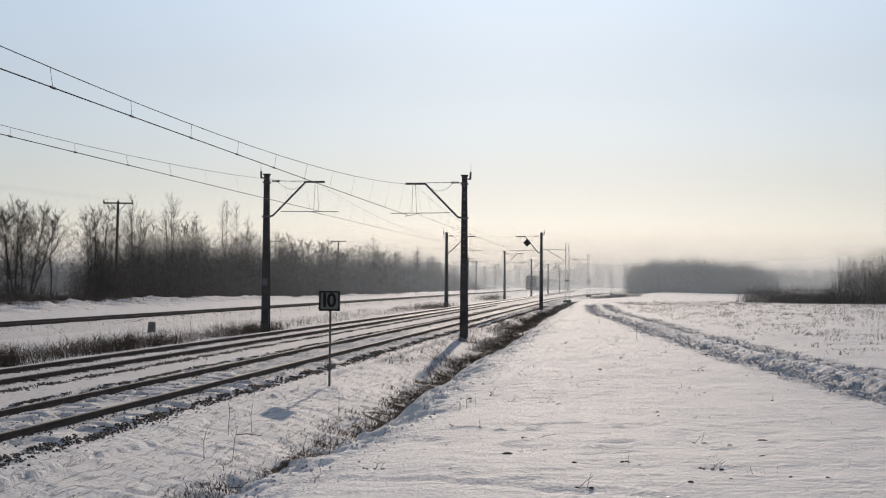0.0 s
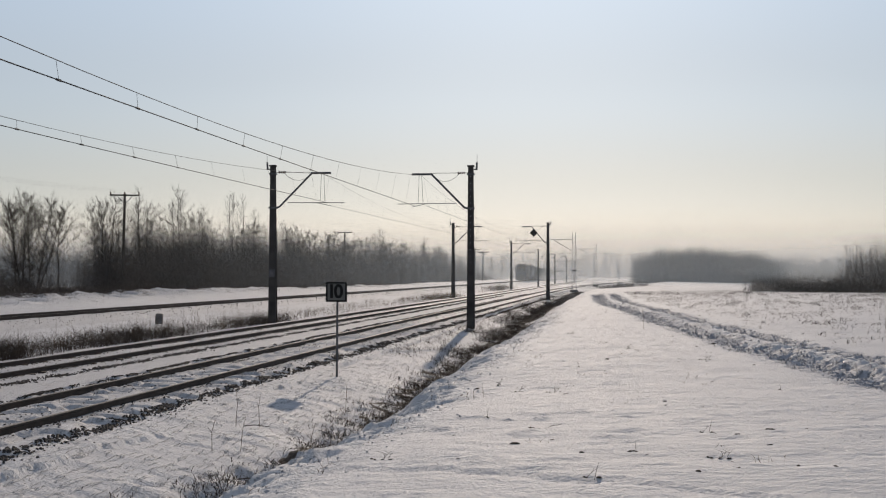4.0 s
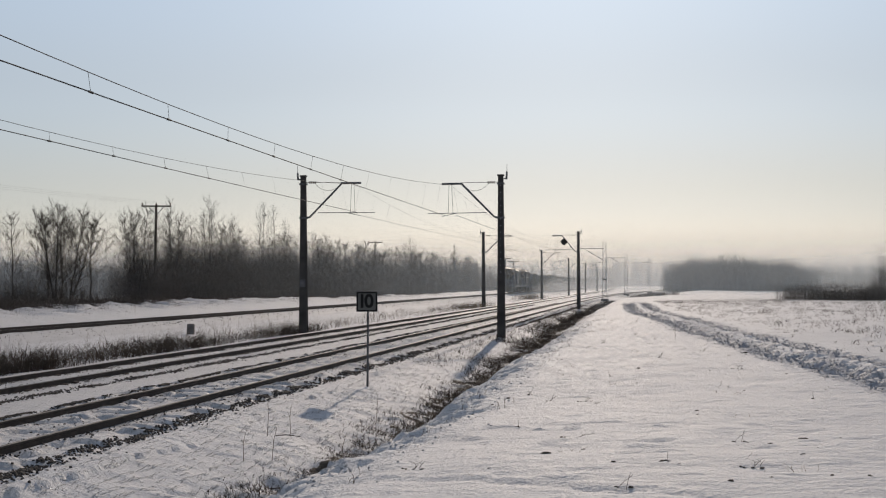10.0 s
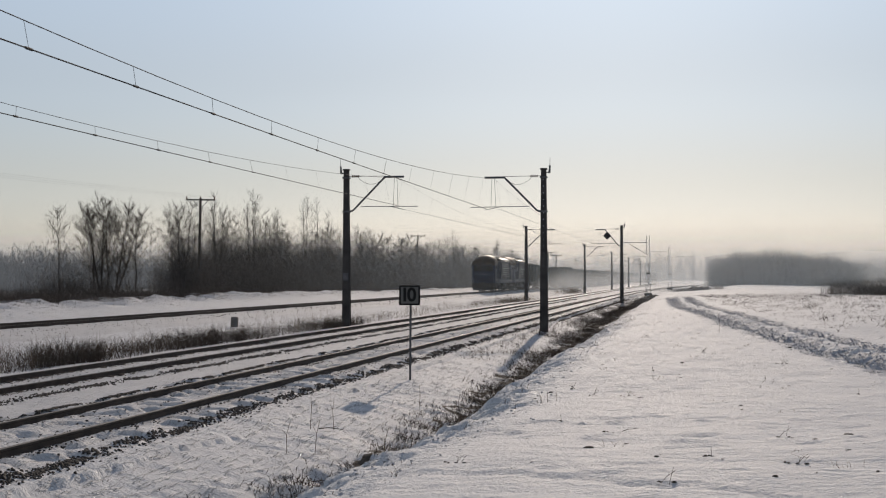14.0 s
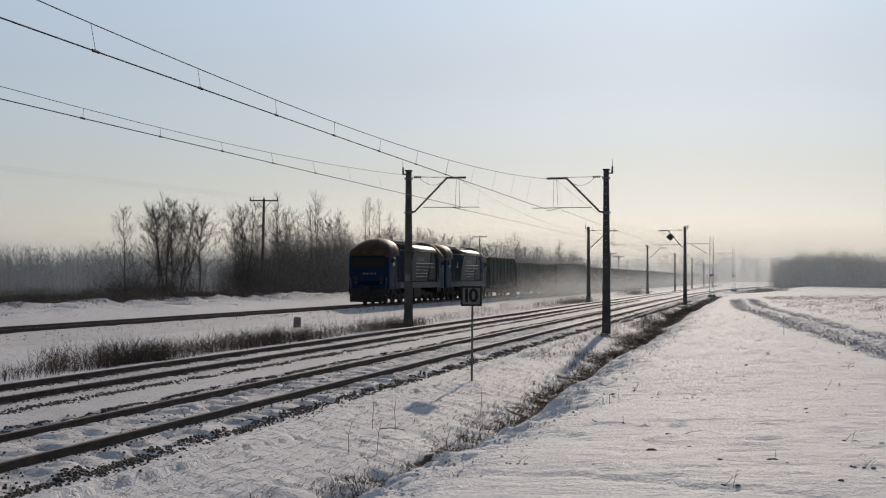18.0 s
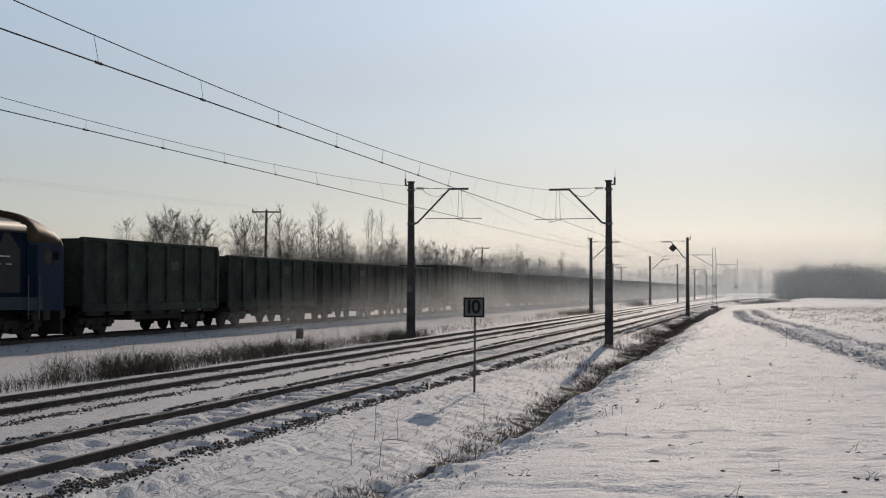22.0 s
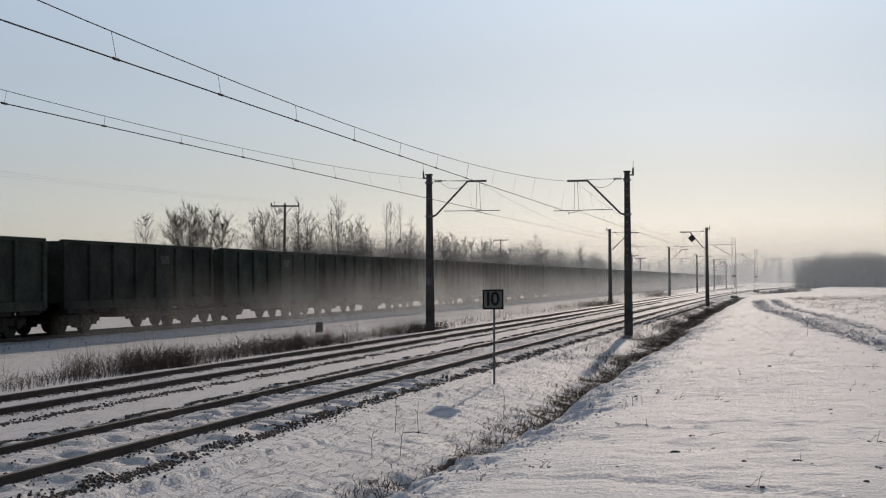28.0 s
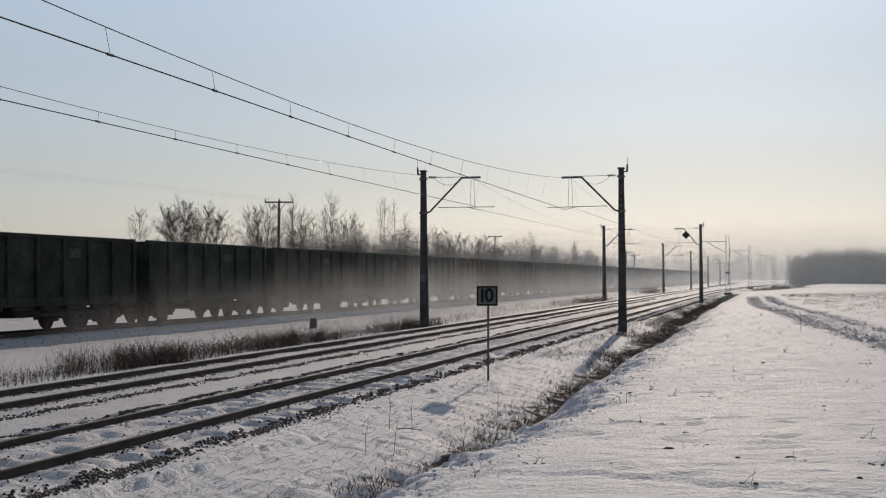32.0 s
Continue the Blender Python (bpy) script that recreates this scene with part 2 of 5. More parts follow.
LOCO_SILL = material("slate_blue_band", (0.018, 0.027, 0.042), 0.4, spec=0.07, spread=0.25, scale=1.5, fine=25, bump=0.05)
# whitish colour carries the sun glint along louvre and ledge edges
LOUVRE_GLINT = material("louvre_edge_glint", (0.5, 0.5, 0.5), 0.3, 0.5, spread=0.15, bump=0)
LOGO = material("pale_blue_lettering_bars", (0.075, 0.09, 0.115), 0.6, spread=0.3, scale=5)
PALE = material("worn_pale_marking", (0.042, 0.047, 0.042), 0.85, spread=0.5, scale=6, fine=30)
LOCO_BROWN = material("rusty_dirt_on_cab_roof", (0.05, 0.031, 0.016), 0.6, spec=0.15, spread=0.45, scale=1.6, fine=14)
UNDER = material("oily_black_running_gear", (0.018, 0.016, 0.014), 0.75, spec=0.2, spread=0.4, scale=3)
GLASS = material("dark_cab_glass", (0.006, 0.007, 0.008), 0.08, spread=0.1, bump=0, spec=0.1)
LAMP = material("headlight_lens", (0.016, 0.016, 0.018), 0.2, spec=0.2, spread=0.1, bump=0)
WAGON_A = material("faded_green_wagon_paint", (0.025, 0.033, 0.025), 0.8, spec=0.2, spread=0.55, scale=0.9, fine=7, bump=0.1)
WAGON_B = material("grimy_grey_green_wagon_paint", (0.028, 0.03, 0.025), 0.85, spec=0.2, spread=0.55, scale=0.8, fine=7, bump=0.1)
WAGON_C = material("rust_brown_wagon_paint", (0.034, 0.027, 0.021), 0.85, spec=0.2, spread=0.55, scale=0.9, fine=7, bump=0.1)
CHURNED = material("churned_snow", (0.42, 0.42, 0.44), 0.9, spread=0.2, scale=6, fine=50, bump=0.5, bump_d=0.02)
STONE = material("grey_marker_stone", (0.16, 0.15, 0.14), 0.9, spread=0.35, scale=5)

# ---- building helpers ----


def mesh_of(name, verts, faces, mats=(), which=None, smooth=False):
    me = bpy.data.meshes.new(name)
    me.from_pydata([tuple(v) for v in verts], [], [tuple(f) for f in faces])
    for mt in mats:
        me.materials.append(mt)
    if which is not None:
        me.polygons.foreach_set("material_index", np.asarray(which, dtype=np.int32))
    if smooth:
        me.polygons.foreach_set("use_smooth", np.ones(len(me.polygons), dtype=bool))
    me.update()
    return me


def finish(bm, name, mat, smooth=False):
    me = bpy.data.meshes.new(name)
    bmesh.ops.recalc_face_normals(bm, faces=bm.faces)
    bm.to_mesh(me)
    bm.free()
    me.materials.append(mat)
    if smooth:
        me.polygons.foreach_set("use_smooth", np.ones(len(me.polygons), dtype=bool))
    return me


def part(name, data, mat, parent, label="", m=None):
    """Links a bmesh or a mesh as one part under a thing or a part."""
    me = finish(data, name, mat) if isinstance(data, bmesh.types.BMesh) else data
    ob = new(name, me)
    ob.parent = parent
    if m is not None:
        ob.matrix_basis = m
    return tagged(ob, label) if label else ob


def empty(name, m, label, category, group="", kind=""):
    ob = new(name)
    ob.empty_display_size = 0.2
    ob.matrix_basis = m
    return tagged(ob, label, category, group, kind)


def box(bm, x0, x1, y0, y1, z0, z1, bevel=0.0, m=None):
    r = bmesh.ops.create_cube(bm, size=1)
    vs = r["verts"]
    for v in vs:
        v.co = Vector((x0 + (v.co.x + 0.5) * (x1 - x0), y0 + (v.co.y + 0.5) * (y1 - y0), z0 + (v.co.z + 0.5) * (z1 - z0)))
    if bevel:
        es = list({e for v in vs for e in v.link_edges})
        out = bmesh.ops.bevel(bm, geom=es, offset=bevel, segments=2, affect="EDGES", profile=0.6)
        vs = list({v for f in out["faces"] for v in f.verts} | {v for v in vs if v.is_valid})
    if m is not None:
        for v in vs:
            v.co = m @ v.co
    return bm


def boxes(*specs, bevel=0.0):
    bm = bmesh.new()
    for s in specs:
        box(bm, *s, bevel=bevel)
    return bm


def tube(bm, a, b, r0, r1=None, seg=8, caps=True):
    """A tapered rod from a to b."""
    a, b = Vector(a), Vector(b)
    r1 = r0 if r1 is None else r1
    q = (b - a).to_track_quat("Z", "Y")
    rings = []
    for p, r in ((a, r0), (b, r1)):
        rings.append([bm.verts.new(p + q @ Vector((math.cos(k * 2 * math.pi / seg) * r, math.sin(k * 2 * math.pi / seg) * r, 0))) for k in range(seg)])
    for k in range(seg):
        bm.faces.new((rings[0][k], rings[0][(k + 1) % seg], rings[1][(k + 1) % seg], rings[1][k]))
    if caps:
        bm.faces.new(rings[0][::-1])
        bm.faces.new(rings[1])
    return bm


def tubes(*specs, seg=8):
    bm = bmesh.new()
    for s in specs:
        tube(bm, *s, seg=seg)
    return bm


def smooth01(a, b, x):
    t = np.clip((x - a) / (b - a), 0, 1)
    return t * t * (3 - 2 * t)


# ---- plan ----
RIGHT_X, LEFT_X, BROAD_X, BROAD_Z = -9.2, -13.84, -26.8, 0.27
BEND_Y, BEND_R = 160.0, 2180.0


def right_x(y):
    """The right main track runs straight, then bears off to the right."""
    return RIGHT_X + max(0.0, y - BEND_Y) ** 2 / (2 * BEND_R)


_rng = np.random.RandomState(4)
_G = _rng.rand(64, 64)


def bumps(x, y, size):
    """Smooth random relief between 0 and 1."""
    u, v = np.asarray(x, float) / size, np.asarray(y, float) / size
    i, j = np.floor(u).astype(int), np.floor(v).astype(int)
    a, b = u - i, v - j
    a, b = a * a * (3 - 2 * a), b * b * (3 - 2 * b)
    g = lambda p, q: _G[p % 64, q % 64]
    return (g(i, j) * (1 - a) + g(i + 1, j) * a) * (1 - b) + (g(i, j + 1) * (1 - a) + g(i + 1, j + 1) * a) * b


RUT_Y = [0.0, 12.0, 20.0, 30.0, 37.0, 45.0, 56.0, 75.0, 90.0, 120.0, 200.0]
RUT_X = [8.5, 6.0, 4.5, 3.35, 2.83, 2.1, 1.38, 0.0, -0.9, -1.8, -2.4]


def rut_mid(y):
    return np.interp(y, RUT_Y, RUT_X)


DITCH_Y = [0.0, 18.0, 60.0, 110.0, 170.0, 260.0]
DITCH_X = [-4.9, -4.8, -5.0, -5.7, -5.9, -3.5]


def ditch_x(y):
    return np.interp(y, DITCH_Y, DITCH_X) + (bumps(y, 1.0, 7.0) - 0.5) * 0.45 + (bumps(y, 3.0, 2.3) - 0.5) * 0.22


def ground_z(x, y):
    """Height of the snow."""
    x, y = np.asarray(x, float), np.asarray(y, float)
    shift = np.maximum(0, y - BEND_Y) ** 2 / (2 * BEND_R)
    dx = x - shift * smooth01(-18, -9, x)
    dist = np.hypot(x, y)
    prof_x = [-4000, -120, -60, -44, -39, -35.5, -32.5, -30.6, -28.9, -25.3, -24.5, -20.0, -17.5, -15.9, -15.2, -12.5, -11.6, -10.6, -7.9, -7.2, -6.6]
    prof_z = [-0.2, -0.2, 0.2, 0.3, 0.55, 0.68, 0.5, 0.14, 0.14, 0.14, -0.16, -0.36, -0.32, -0.15, -0.118, -0.118, -0.14, -0.118, -0.118, -0.21, -0.30]
    z = np.interp(dx, prof_x, prof_z)
    bank = smooth01(-31, -35, x) * smooth01(-60, -40, x)
    z = z - bank * 0.45 * smooth01(90, 210, y) + bank * ((bumps(x, y, 4.1) - 0.5) * 0.26 + (bumps(x, y, 1.6) - 0.5) * 0.3 + 0.13 * smooth01(0.5, 0.62, bumps(x, y + 5, 1.2)) + (bumps(x + 3, y, 0.6) - 0.5) * 0.2)
    # snow sunk between the sleepers
    for axis in (-9.2, -13.84):
        off = np.abs(dx - axis)
        on = (1 - smooth01(1.15, 1.45, off)) * smooth01(0.05, 0.3, np.abs(off - 0.75))
        z = z + on * (1 - smooth01(60, 90, y)) * (0.010 * (0.3 + 1.4 * bumps(x * 0.7, y + axis, 1.3)) * np.cos(2 * math.pi * (y - axis) / 0.6) + (bumps(x, y * 0.8, 0.33) - 0.5) * 0.03)
    # small drifts cut by the wind across the snowed-in track
    bed_r = 1 - smooth01(1.5, 1.8, np.abs(dx + 9.2))
    clear = smooth01(0.06, 0.16, np.abs(np.abs(dx + 9.2) - 0.75))
    drift = smooth01(0.5, 0.57, 0.75 * bumps(x * 1.1 + 0.25 * y, y, 0.36) + 0.25 * bumps(x * 0.8, y + 6, 0.2))
    z = z + bed_r * clear * (drift * 0.06 - 0.018) * (1 - smooth01(60, 80, y))
    # slope to the ditch, its bed and the field beyond
    d = x - ditch_x(y) - shift
    fade = 1 - smooth01(150, 230, y)
    dz = np.interp(d, [-2.2, -1.2, -0.5, 0.1, 0.5, 0.9, 1.35, 1.8, 2.4, 3.4, 5.5, 9, 4000], [-0.30, -0.46, -0.66, -0.78, -0.66, -0.35, 0.0, 0.15, 0.25, 0.34, 0.43, 0.48, 0.48])
    dz = np.where(dz < -0.3, -0.3 + (dz + 0.3) * (1 - 0.5 * smooth01(48, 85, y)), dz)
    far = np.interp(d, [-2.2, 1.0, 6.0, 4000], [-0.30, -0.32, 0.1, 0.1])
    dz = dz * fade + far * (1 - fade)
    dz = dz - 0.35 * smooth01(6, 30, d) * smooth01(70, 150, y)
    dz = dz + smooth01(6, 22, d) * 0.35 * np.exp(-((y - 175) / 60.0) ** 2)
    z = np.where(d > -2.2, dz, z)
    # wheel ruts
    r = x - rut_mid(y)
    rutf = smooth01(6, 14, y) * (1 - smooth01(110, 150, y))
    wob = (bumps(x, y, 0.35) - 0.5)
    churn = np.exp(-(r / 1.25) ** 4)
    z = z + rutf * (-0.10 * np.exp(-((r + 0.62) / 0.34) ** 2) - 0.10 * np.exp(-((r - 0.62) / 0.34) ** 2) + 0.05 * np.exp(-(r / 0.22) ** 2) + churn * (wob * 0.09 + (bumps(x, y, 0.13) - 0.5) * 0.10 + (bumps(x + 7, y + 2, 0.19) - 0.5) * 0.08))
    # old trail across the near snow
    q = (x + 2.2) / 2.3
    off = y - (12.6 - 1.6 * q + (bumps(x, 3.0, 0.5) - 0.5) * 0.15)
    z = z + smooth01(-0.6, 0.2, q) * smooth01(2.2, 1.2, q) * (0.022 * np.exp(-((off - 0.13) / 0.09) ** 2) - 0.022 * np.exp(-((off + 0.03) / 0.1) ** 2))
    # wind-cut crust: thin plates with sharp edges
    nearby = 1 - smooth01(48, 66, y)
    bank_side = smooth01(-7.8, -7.2, x) * smooth01(0.6, -0.4, d)
    plate = smooth01(0.53, 0.59, 0.62 * bumps(x * 0.5 + 0.1 * y, y, 0.36) + 0.38 * bumps(x * 0.5 - 4, y, 0.19))
    z = z + bank_side * nearby * plate * (0.006 + 0.024 * bumps(x, y, 1.9))
    open_field = smooth01(1.6, 2.8, d) * smooth01(1.5, 2.0, np.abs(r))
    flake = smooth01(0.66, 0.74, 0.6 * bumps(x * 0.55, y + 11, 0.3) + 0.4 * bumps(x * 0.8 + 3, y, 0.17))
    z = z + open_field * nearby * flake * (0.006 + 0.035 * bumps(x + 31, y, 2.7) ** 2)
    brink = np.exp(-((d - 1.3) / 0.75) ** 2) * fade * nearby
    z = z + brink * (0.16 * (bumps(x, y, 0.17) - 0.5) + 0.07 * (bumps(x + 2, y, 0.33) - 0.5) + 0.05 * (bumps(x, y + 8, 0.9) - 0.5))
    hollow = np.exp(-(d / 0.8) ** 2) * smooth01(27, 19, y)
    z = z + hollow * (0.34 * (bumps(x, y, 0.8) - 0.55) + 0.16 * (bumps(x, y, 0.33) - 0.5))
    # small relief
    rough = smooth01(-7.4, -6.6, x)
    z = z + (bumps(x, y, 0.27) - 0.5) * 0.022 * smooth01(-7.6, -7.0, x) * (1 - smooth01(45, 70, y))
    z = z + (bumps(x, y, 0.9) - 0.5) * 0.035 + (bumps(x + 9, y, 4.3) - 0.5) * 0.08 * rough + (bumps(x, y, 17.0) - 0.5) * 0.12 * rough
    lip = np.exp(-((d - 1.6) / 0.7) ** 2) * fade
    z = z + lip * (bumps(x, y, 0.28) - 0.5) * 0.06 + lip * (bumps(x + 5, y, 1.7) - 0.5) * 0.1
    bed = np.exp(-((d + 0.1) / 0.5) ** 2) * fade
    z = z + bed * (bumps(x, y, 0.6) - 0.5) * 0.12
    return z


def gz(x, y):
    return float(ground_z(x, y))

# ---- ground ----


def axis_steps(spans):
    out = []
    for a, b, s in spans:
        out += list(np.arange(a, b, s))
    return np.array(out + [spans[-1][1]])


def build_ground():
    xs = axis_steps([(-3000, -400, 260), (-400, -100, 25), (-100, -45, 3), (-45, -29, 0.3), (-29, -16, 0.35), (-16, -11.0, 0.17), (-11.0, -7.5, 0.1), (-7.5, -1.0, 0.065), (-1.0, 7.0, 0.075), (7.0, 14, 0.2), (14, 40, 1.0), (40, 120, 5), (120, 400, 28), (400, 3000, 260)])
    ys = axis_steps([(-300, -20, 28), (-20, 6, 2), (6, 10, 0.3), (10, 32, 0.085), (32, 60, 0.15), (60, 110, 0.4), (110, 200, 1.2), (200, 400, 5), (400, 900, 50), (900, 4000, 310)])
    X, Y = np.meshgrid(xs, ys)
    Z = ground_z(X, Y)
    nx, ny = len(xs), len(ys)
    me = bpy.data.meshes.new("ground")
    idx = np.arange(nx * ny).reshape(ny, nx)
    quads = np.stack([idx[:-1, :-1], idx[:-1, 1:], idx[1:, 1:], idx[1:, :-1]], -1).reshape(-1, 4)
    me.vertices.add(nx * ny)
    me.vertices.foreach_set("co", np.stack([X, Y, Z], -1).ravel())
    me.loops.add(quads.size)
    me.loops.foreach_set("vertex_index", quads.ravel().astype(np.int32))
    me.polygons.add(len(quads))
    me.polygons.foreach_set("loop_start", np.arange(0, quads.size, 4, dtype=np.int32))
    me.polygons.foreach_set("use_smooth", np.ones(len(quads), dtype=bool))
    me.materials.append(SNOW)
    me.materials.append(SNOW_SOOTY)
    me.materials.append(SNOW_CUT)
    me.materials.append(SNOW_SHADED)
    me.materials.append(EARTH)
    cx, cy = (X[:-1, :-1] + X[1:, 1:]) / 2, (Y[:-1, :-1] + Y[1:, 1:]) / 2
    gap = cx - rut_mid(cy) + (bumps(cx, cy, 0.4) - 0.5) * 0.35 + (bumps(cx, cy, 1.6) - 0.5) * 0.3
    # wheel tracks that take the shade-toned snow
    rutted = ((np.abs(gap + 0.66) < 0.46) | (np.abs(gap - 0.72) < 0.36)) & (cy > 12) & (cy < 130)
    in_ditch = cx - ditch_x(cy) + 0.02 + (bumps(cx, cy, 0.3) - 0.5) * 0.5 + (bumps(cx + 20, cy, 1.3) - 0.5) * 0.9
    cx = cx + (bumps(cx, cy, 0.5) - 0.5) * 0.9
    sooty = ((cx > -16.3) & (cx < -7.75) | (cx > -29.2) & (cx < -24.0)) & (cy < 200)
    # dark earth colour in the ditch bed: exposed soil and the weeds' shade
    bare = (np.abs(in_ditch) < 0.12 + 0.2 * smooth01(28, 50, cy)) & (cy > 20) & (cy < 130)
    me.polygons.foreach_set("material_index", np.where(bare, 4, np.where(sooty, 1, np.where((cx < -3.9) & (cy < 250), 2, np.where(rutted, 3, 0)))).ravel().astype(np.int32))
    me.update(calc_edges=True)
    me.validate()
    return tagged(new("ground", me), "wind-packed snow over field, ditch and railway bed", "snow", kind="structure")


build_ground()

# ---- tracks ----
RAIL_PROFILE = [(-0.036, 0.0), (-0.036, -0.03), (-0.012, -0.045), (-0.012, -0.13), (-0.07, -0.15), (-0.07, -0.165), (0.07, -0.165), (0.07, -0.15), (0.012, -0.13), (0.012, -0.045), (0.036, -0.03), (0.036, 0.0)]


def rail_mesh(path, side, z, head):
    """A rail swept along (x, y) points, offset to one side of the track's axis."""
    vs, fs, wh = [], [], []
    n = len(RAIL_PROFILE)
    for x, y in path:
        vs += [(x + side + px, y, z + pz) for px, pz in RAIL_PROFILE]
    for k in range(len(path) - 1):
        for q in range(n):
            a, b = k * n + q, k * n + (q + 1) % n
            fs.append((a, b, b + n, a + n))
            wh.append(1 if q == n - 1 else 0)
    return mesh_of("rail", vs, fs, (RAIL_SIDE, head), wh)


def build_track(label, xf, gauge, z, y0, y1, curved, head=RAIL_TOP):
    ob = empty("railway_track", pose(0, 0, 0), label, "railway track", "railway tracks")
    ys = list(np.arange(y0, 150, 40.0)) + list(np.arange(150, y1, 8.0 if curved else 60.0)) + [y1]
    path = [(xf(y), y) for y in ys]
    for s in (-1, 1):
        part("rail", rail_mesh(path, s * (gauge + 0.072) / 2, z, head), None, ob, "rusty steel rail with a polished head")
    return ob


right_track = build_track("snowed-in main track with rusty rails on ballast", right_x, 1.435, 0.0, -60, 700, True)
left_track = build_track("snow-dusted straight main track with worn rails", lambda y: LEFT_X, 1.435, 0.0, -60, 900, False, RAIL_BRIGHT)
broad_track = build_track("straight freight track at the foot of a snowbank", lambda y: BROAD_X, 1.52, BROAD_Z, -320, 1500, False)


def sleepers(track, xf, z, y0, y1, half):
    """Snow-covered sleepers: only their ends and edges show."""
    bm = boxes((-half, half, -0.13, 0.13, -0.2, -0.115), bevel=0.02)
    me = finish(bm, "sleeper", SLEEPER)
    y = y0
    while y < y1:
        part("sleeper", me, None, track, m=pose(xf(y), y, z - 0.04 + random.uniform(-0.02, 0.012), 0, 0, random.uniform(-0.6, 0.6)))
        y += 0.6


def rail_chairs(track, xf, gauge, y0, y1):
    """Iron chairs that hold the rails, standing out of the snow at each sleeper."""
    me = finish(boxes((-0.15, 0.15, -0.07, 0.07, -0.17, -0.098), bevel=0.015), "rail_chair", RAIL_SIDE)
    y = y0
    while y < y1:
        for s in (-1, 1):
            part("rail_chair", me, None, track, m=pose(xf(y) + s * (gauge + 0.072) / 2, y, random.uniform(-0.025, 0.0), 0, 0, random.uniform(-2, 2)))
        y += 0.6


rail_chairs(left_track, lambda y: LEFT_X, 1.435, 16.0, 100.0)
sleepers(right_track, right_x, 0.0, 8, 110, 1.28)
sleepers(left_track, lambda y: LEFT_X, 0.0, 12, 110, 1.28)


def stones(name, rows, mat, label):
    """Loose ballast stones, many small uneven lumps in one mesh."""
    base = np.array([(-1, -1, -0.6), (1, -1, -0.6), (1, 1, -0.6), (-1, 1, -0.6), (-0.6, -0.7, 0.7), (0.7, -0.5, 0.6), (0.5, 0.7, 0.8), (-0.7, 0.5, 0.6)])
    fc = np.array([(0, 1, 5, 4), (1, 2, 6, 5), (2, 3, 7, 6), (3, 0, 4, 7), (4, 5, 6, 7)])
    R = np.asarray(rows, float)
    n = len(R)
    rng = np.random.RandomState(n)
    a = rng.rand(n, 1) * 6.28
    b = base[None] * R[:, None, 3:4] * (0.6 + 0.7 * rng.rand(n, 8, 3))
    c, d = np.cos(a), np.sin(a)
    V = np.stack([R[:, 0:1] + b[..., 0] * c - b[..., 1] * d, R[:, 1:2] + b[..., 0] * d + b[..., 1] * c, R[:, 2:3] + b[..., 2]], -1)
    me = bpy.data.meshes.new(name)
    Q = (fc[None] + 8 * np.arange(n)[:, None, None]).reshape(-1)
    me.vertices.add(8 * n)
    me.vertices.foreach_set("co", V.ravel())
    me.loops.add(len(Q))
    me.loops.foreach_set("vertex_index", Q.astype(np.int32))
    me.polygons.add(5 * n)
    me.polygons.foreach_set("loop_start", np.arange(0, len(Q), 4, dtype=np.int32))
    me.materials.append(mat)
    me.update(calc_edges=True)
    return tagged(new(name, me), label, "ballast", kind="stuff")


def settle(rows):
    """Sets lumps on the snow. rows: x, y, the share of its size by which a lump stands out, size."""
    R = np.asarray(rows, float)
    R[:, 2] = ground_z(R[:, 0], R[:, 1]) + R[:, 2] * R[:, 3]
    return [tuple(r) for r in R]


def stone_line(xf, spread, y0, y1, per_m, size, seed):
    rng = np.random.RandomState(seed)
    rows = []
    y = y0
    while y < y1:
        dens = per_m * (0.1 + 1.8 * float(bumps(y, seed * 3.3, 0.9))) * (1.0 if y < 70 else 0.5)
        y += 1.0 / max(0.2, dens)
        x = xf(y) + rng.normal() * spread
        s = size * (0.6 + 0.8 * rng.rand()) * (1.0 if y < 70 else 1.5)
        rows.append((x, y, 0.25, s))
    return settle(rows)


stones("ballast_stones", stone_line(lambda y: right_x(y) + 1.60, 0.07, 10, 150, 125, 0.017, 1) + stone_line(lambda y: right_x(y) + 1.68, 0.09, 10, 120, 16, 0.013, 6) + stone_line(lambda y: right_x(y) + 1.5, 0.2, 10, 90, 8, 0.015, 5), BALLAST, "dark ballast stones showing at the snow edge")
stones("ballast_stones", stone_line(lambda y: right_x(y) - 1.42, 0.055, 10, 150, 170, 0.016, 2) + stone_line(lambda y: right_x(y) - 1.3, 0.12, 10, 120, 30, 0.012, 7), BALLAST, "ridge of bare ballast between the main tracks")
stones("ballast_stones", stone_line(lambda y: LEFT_X + 1.62, 0.1, 14, 140, 75, 0.017, 3), BALLAST, "scattered ballast beside the worn track")
stones("ballast_stones", stone_line(lambda y: BROAD_X + 1.75, 0.25, 36, 220, 7, 0.02, 4), BALLAST, "scattered ballast beside the freight track")

for axis, label in ((right_x, "dark ballast flecks between snowed-in rails"), (lambda y: LEFT_X, "dark ballast flecks between worn rails")):
    rows = []
    for off, seed in ((-0.6, 31), (0.62, 32), (-0.9, 33), (0.92, 34), (0.0, 35)):
        rows += stone_line(lambda y: axis(y) + off, 0.09, 10, 90, 26 if off else 5, 0.013, seed)
    stones("ballast_stones", rows, BALLAST, label)

# ---- overhead line masts ----


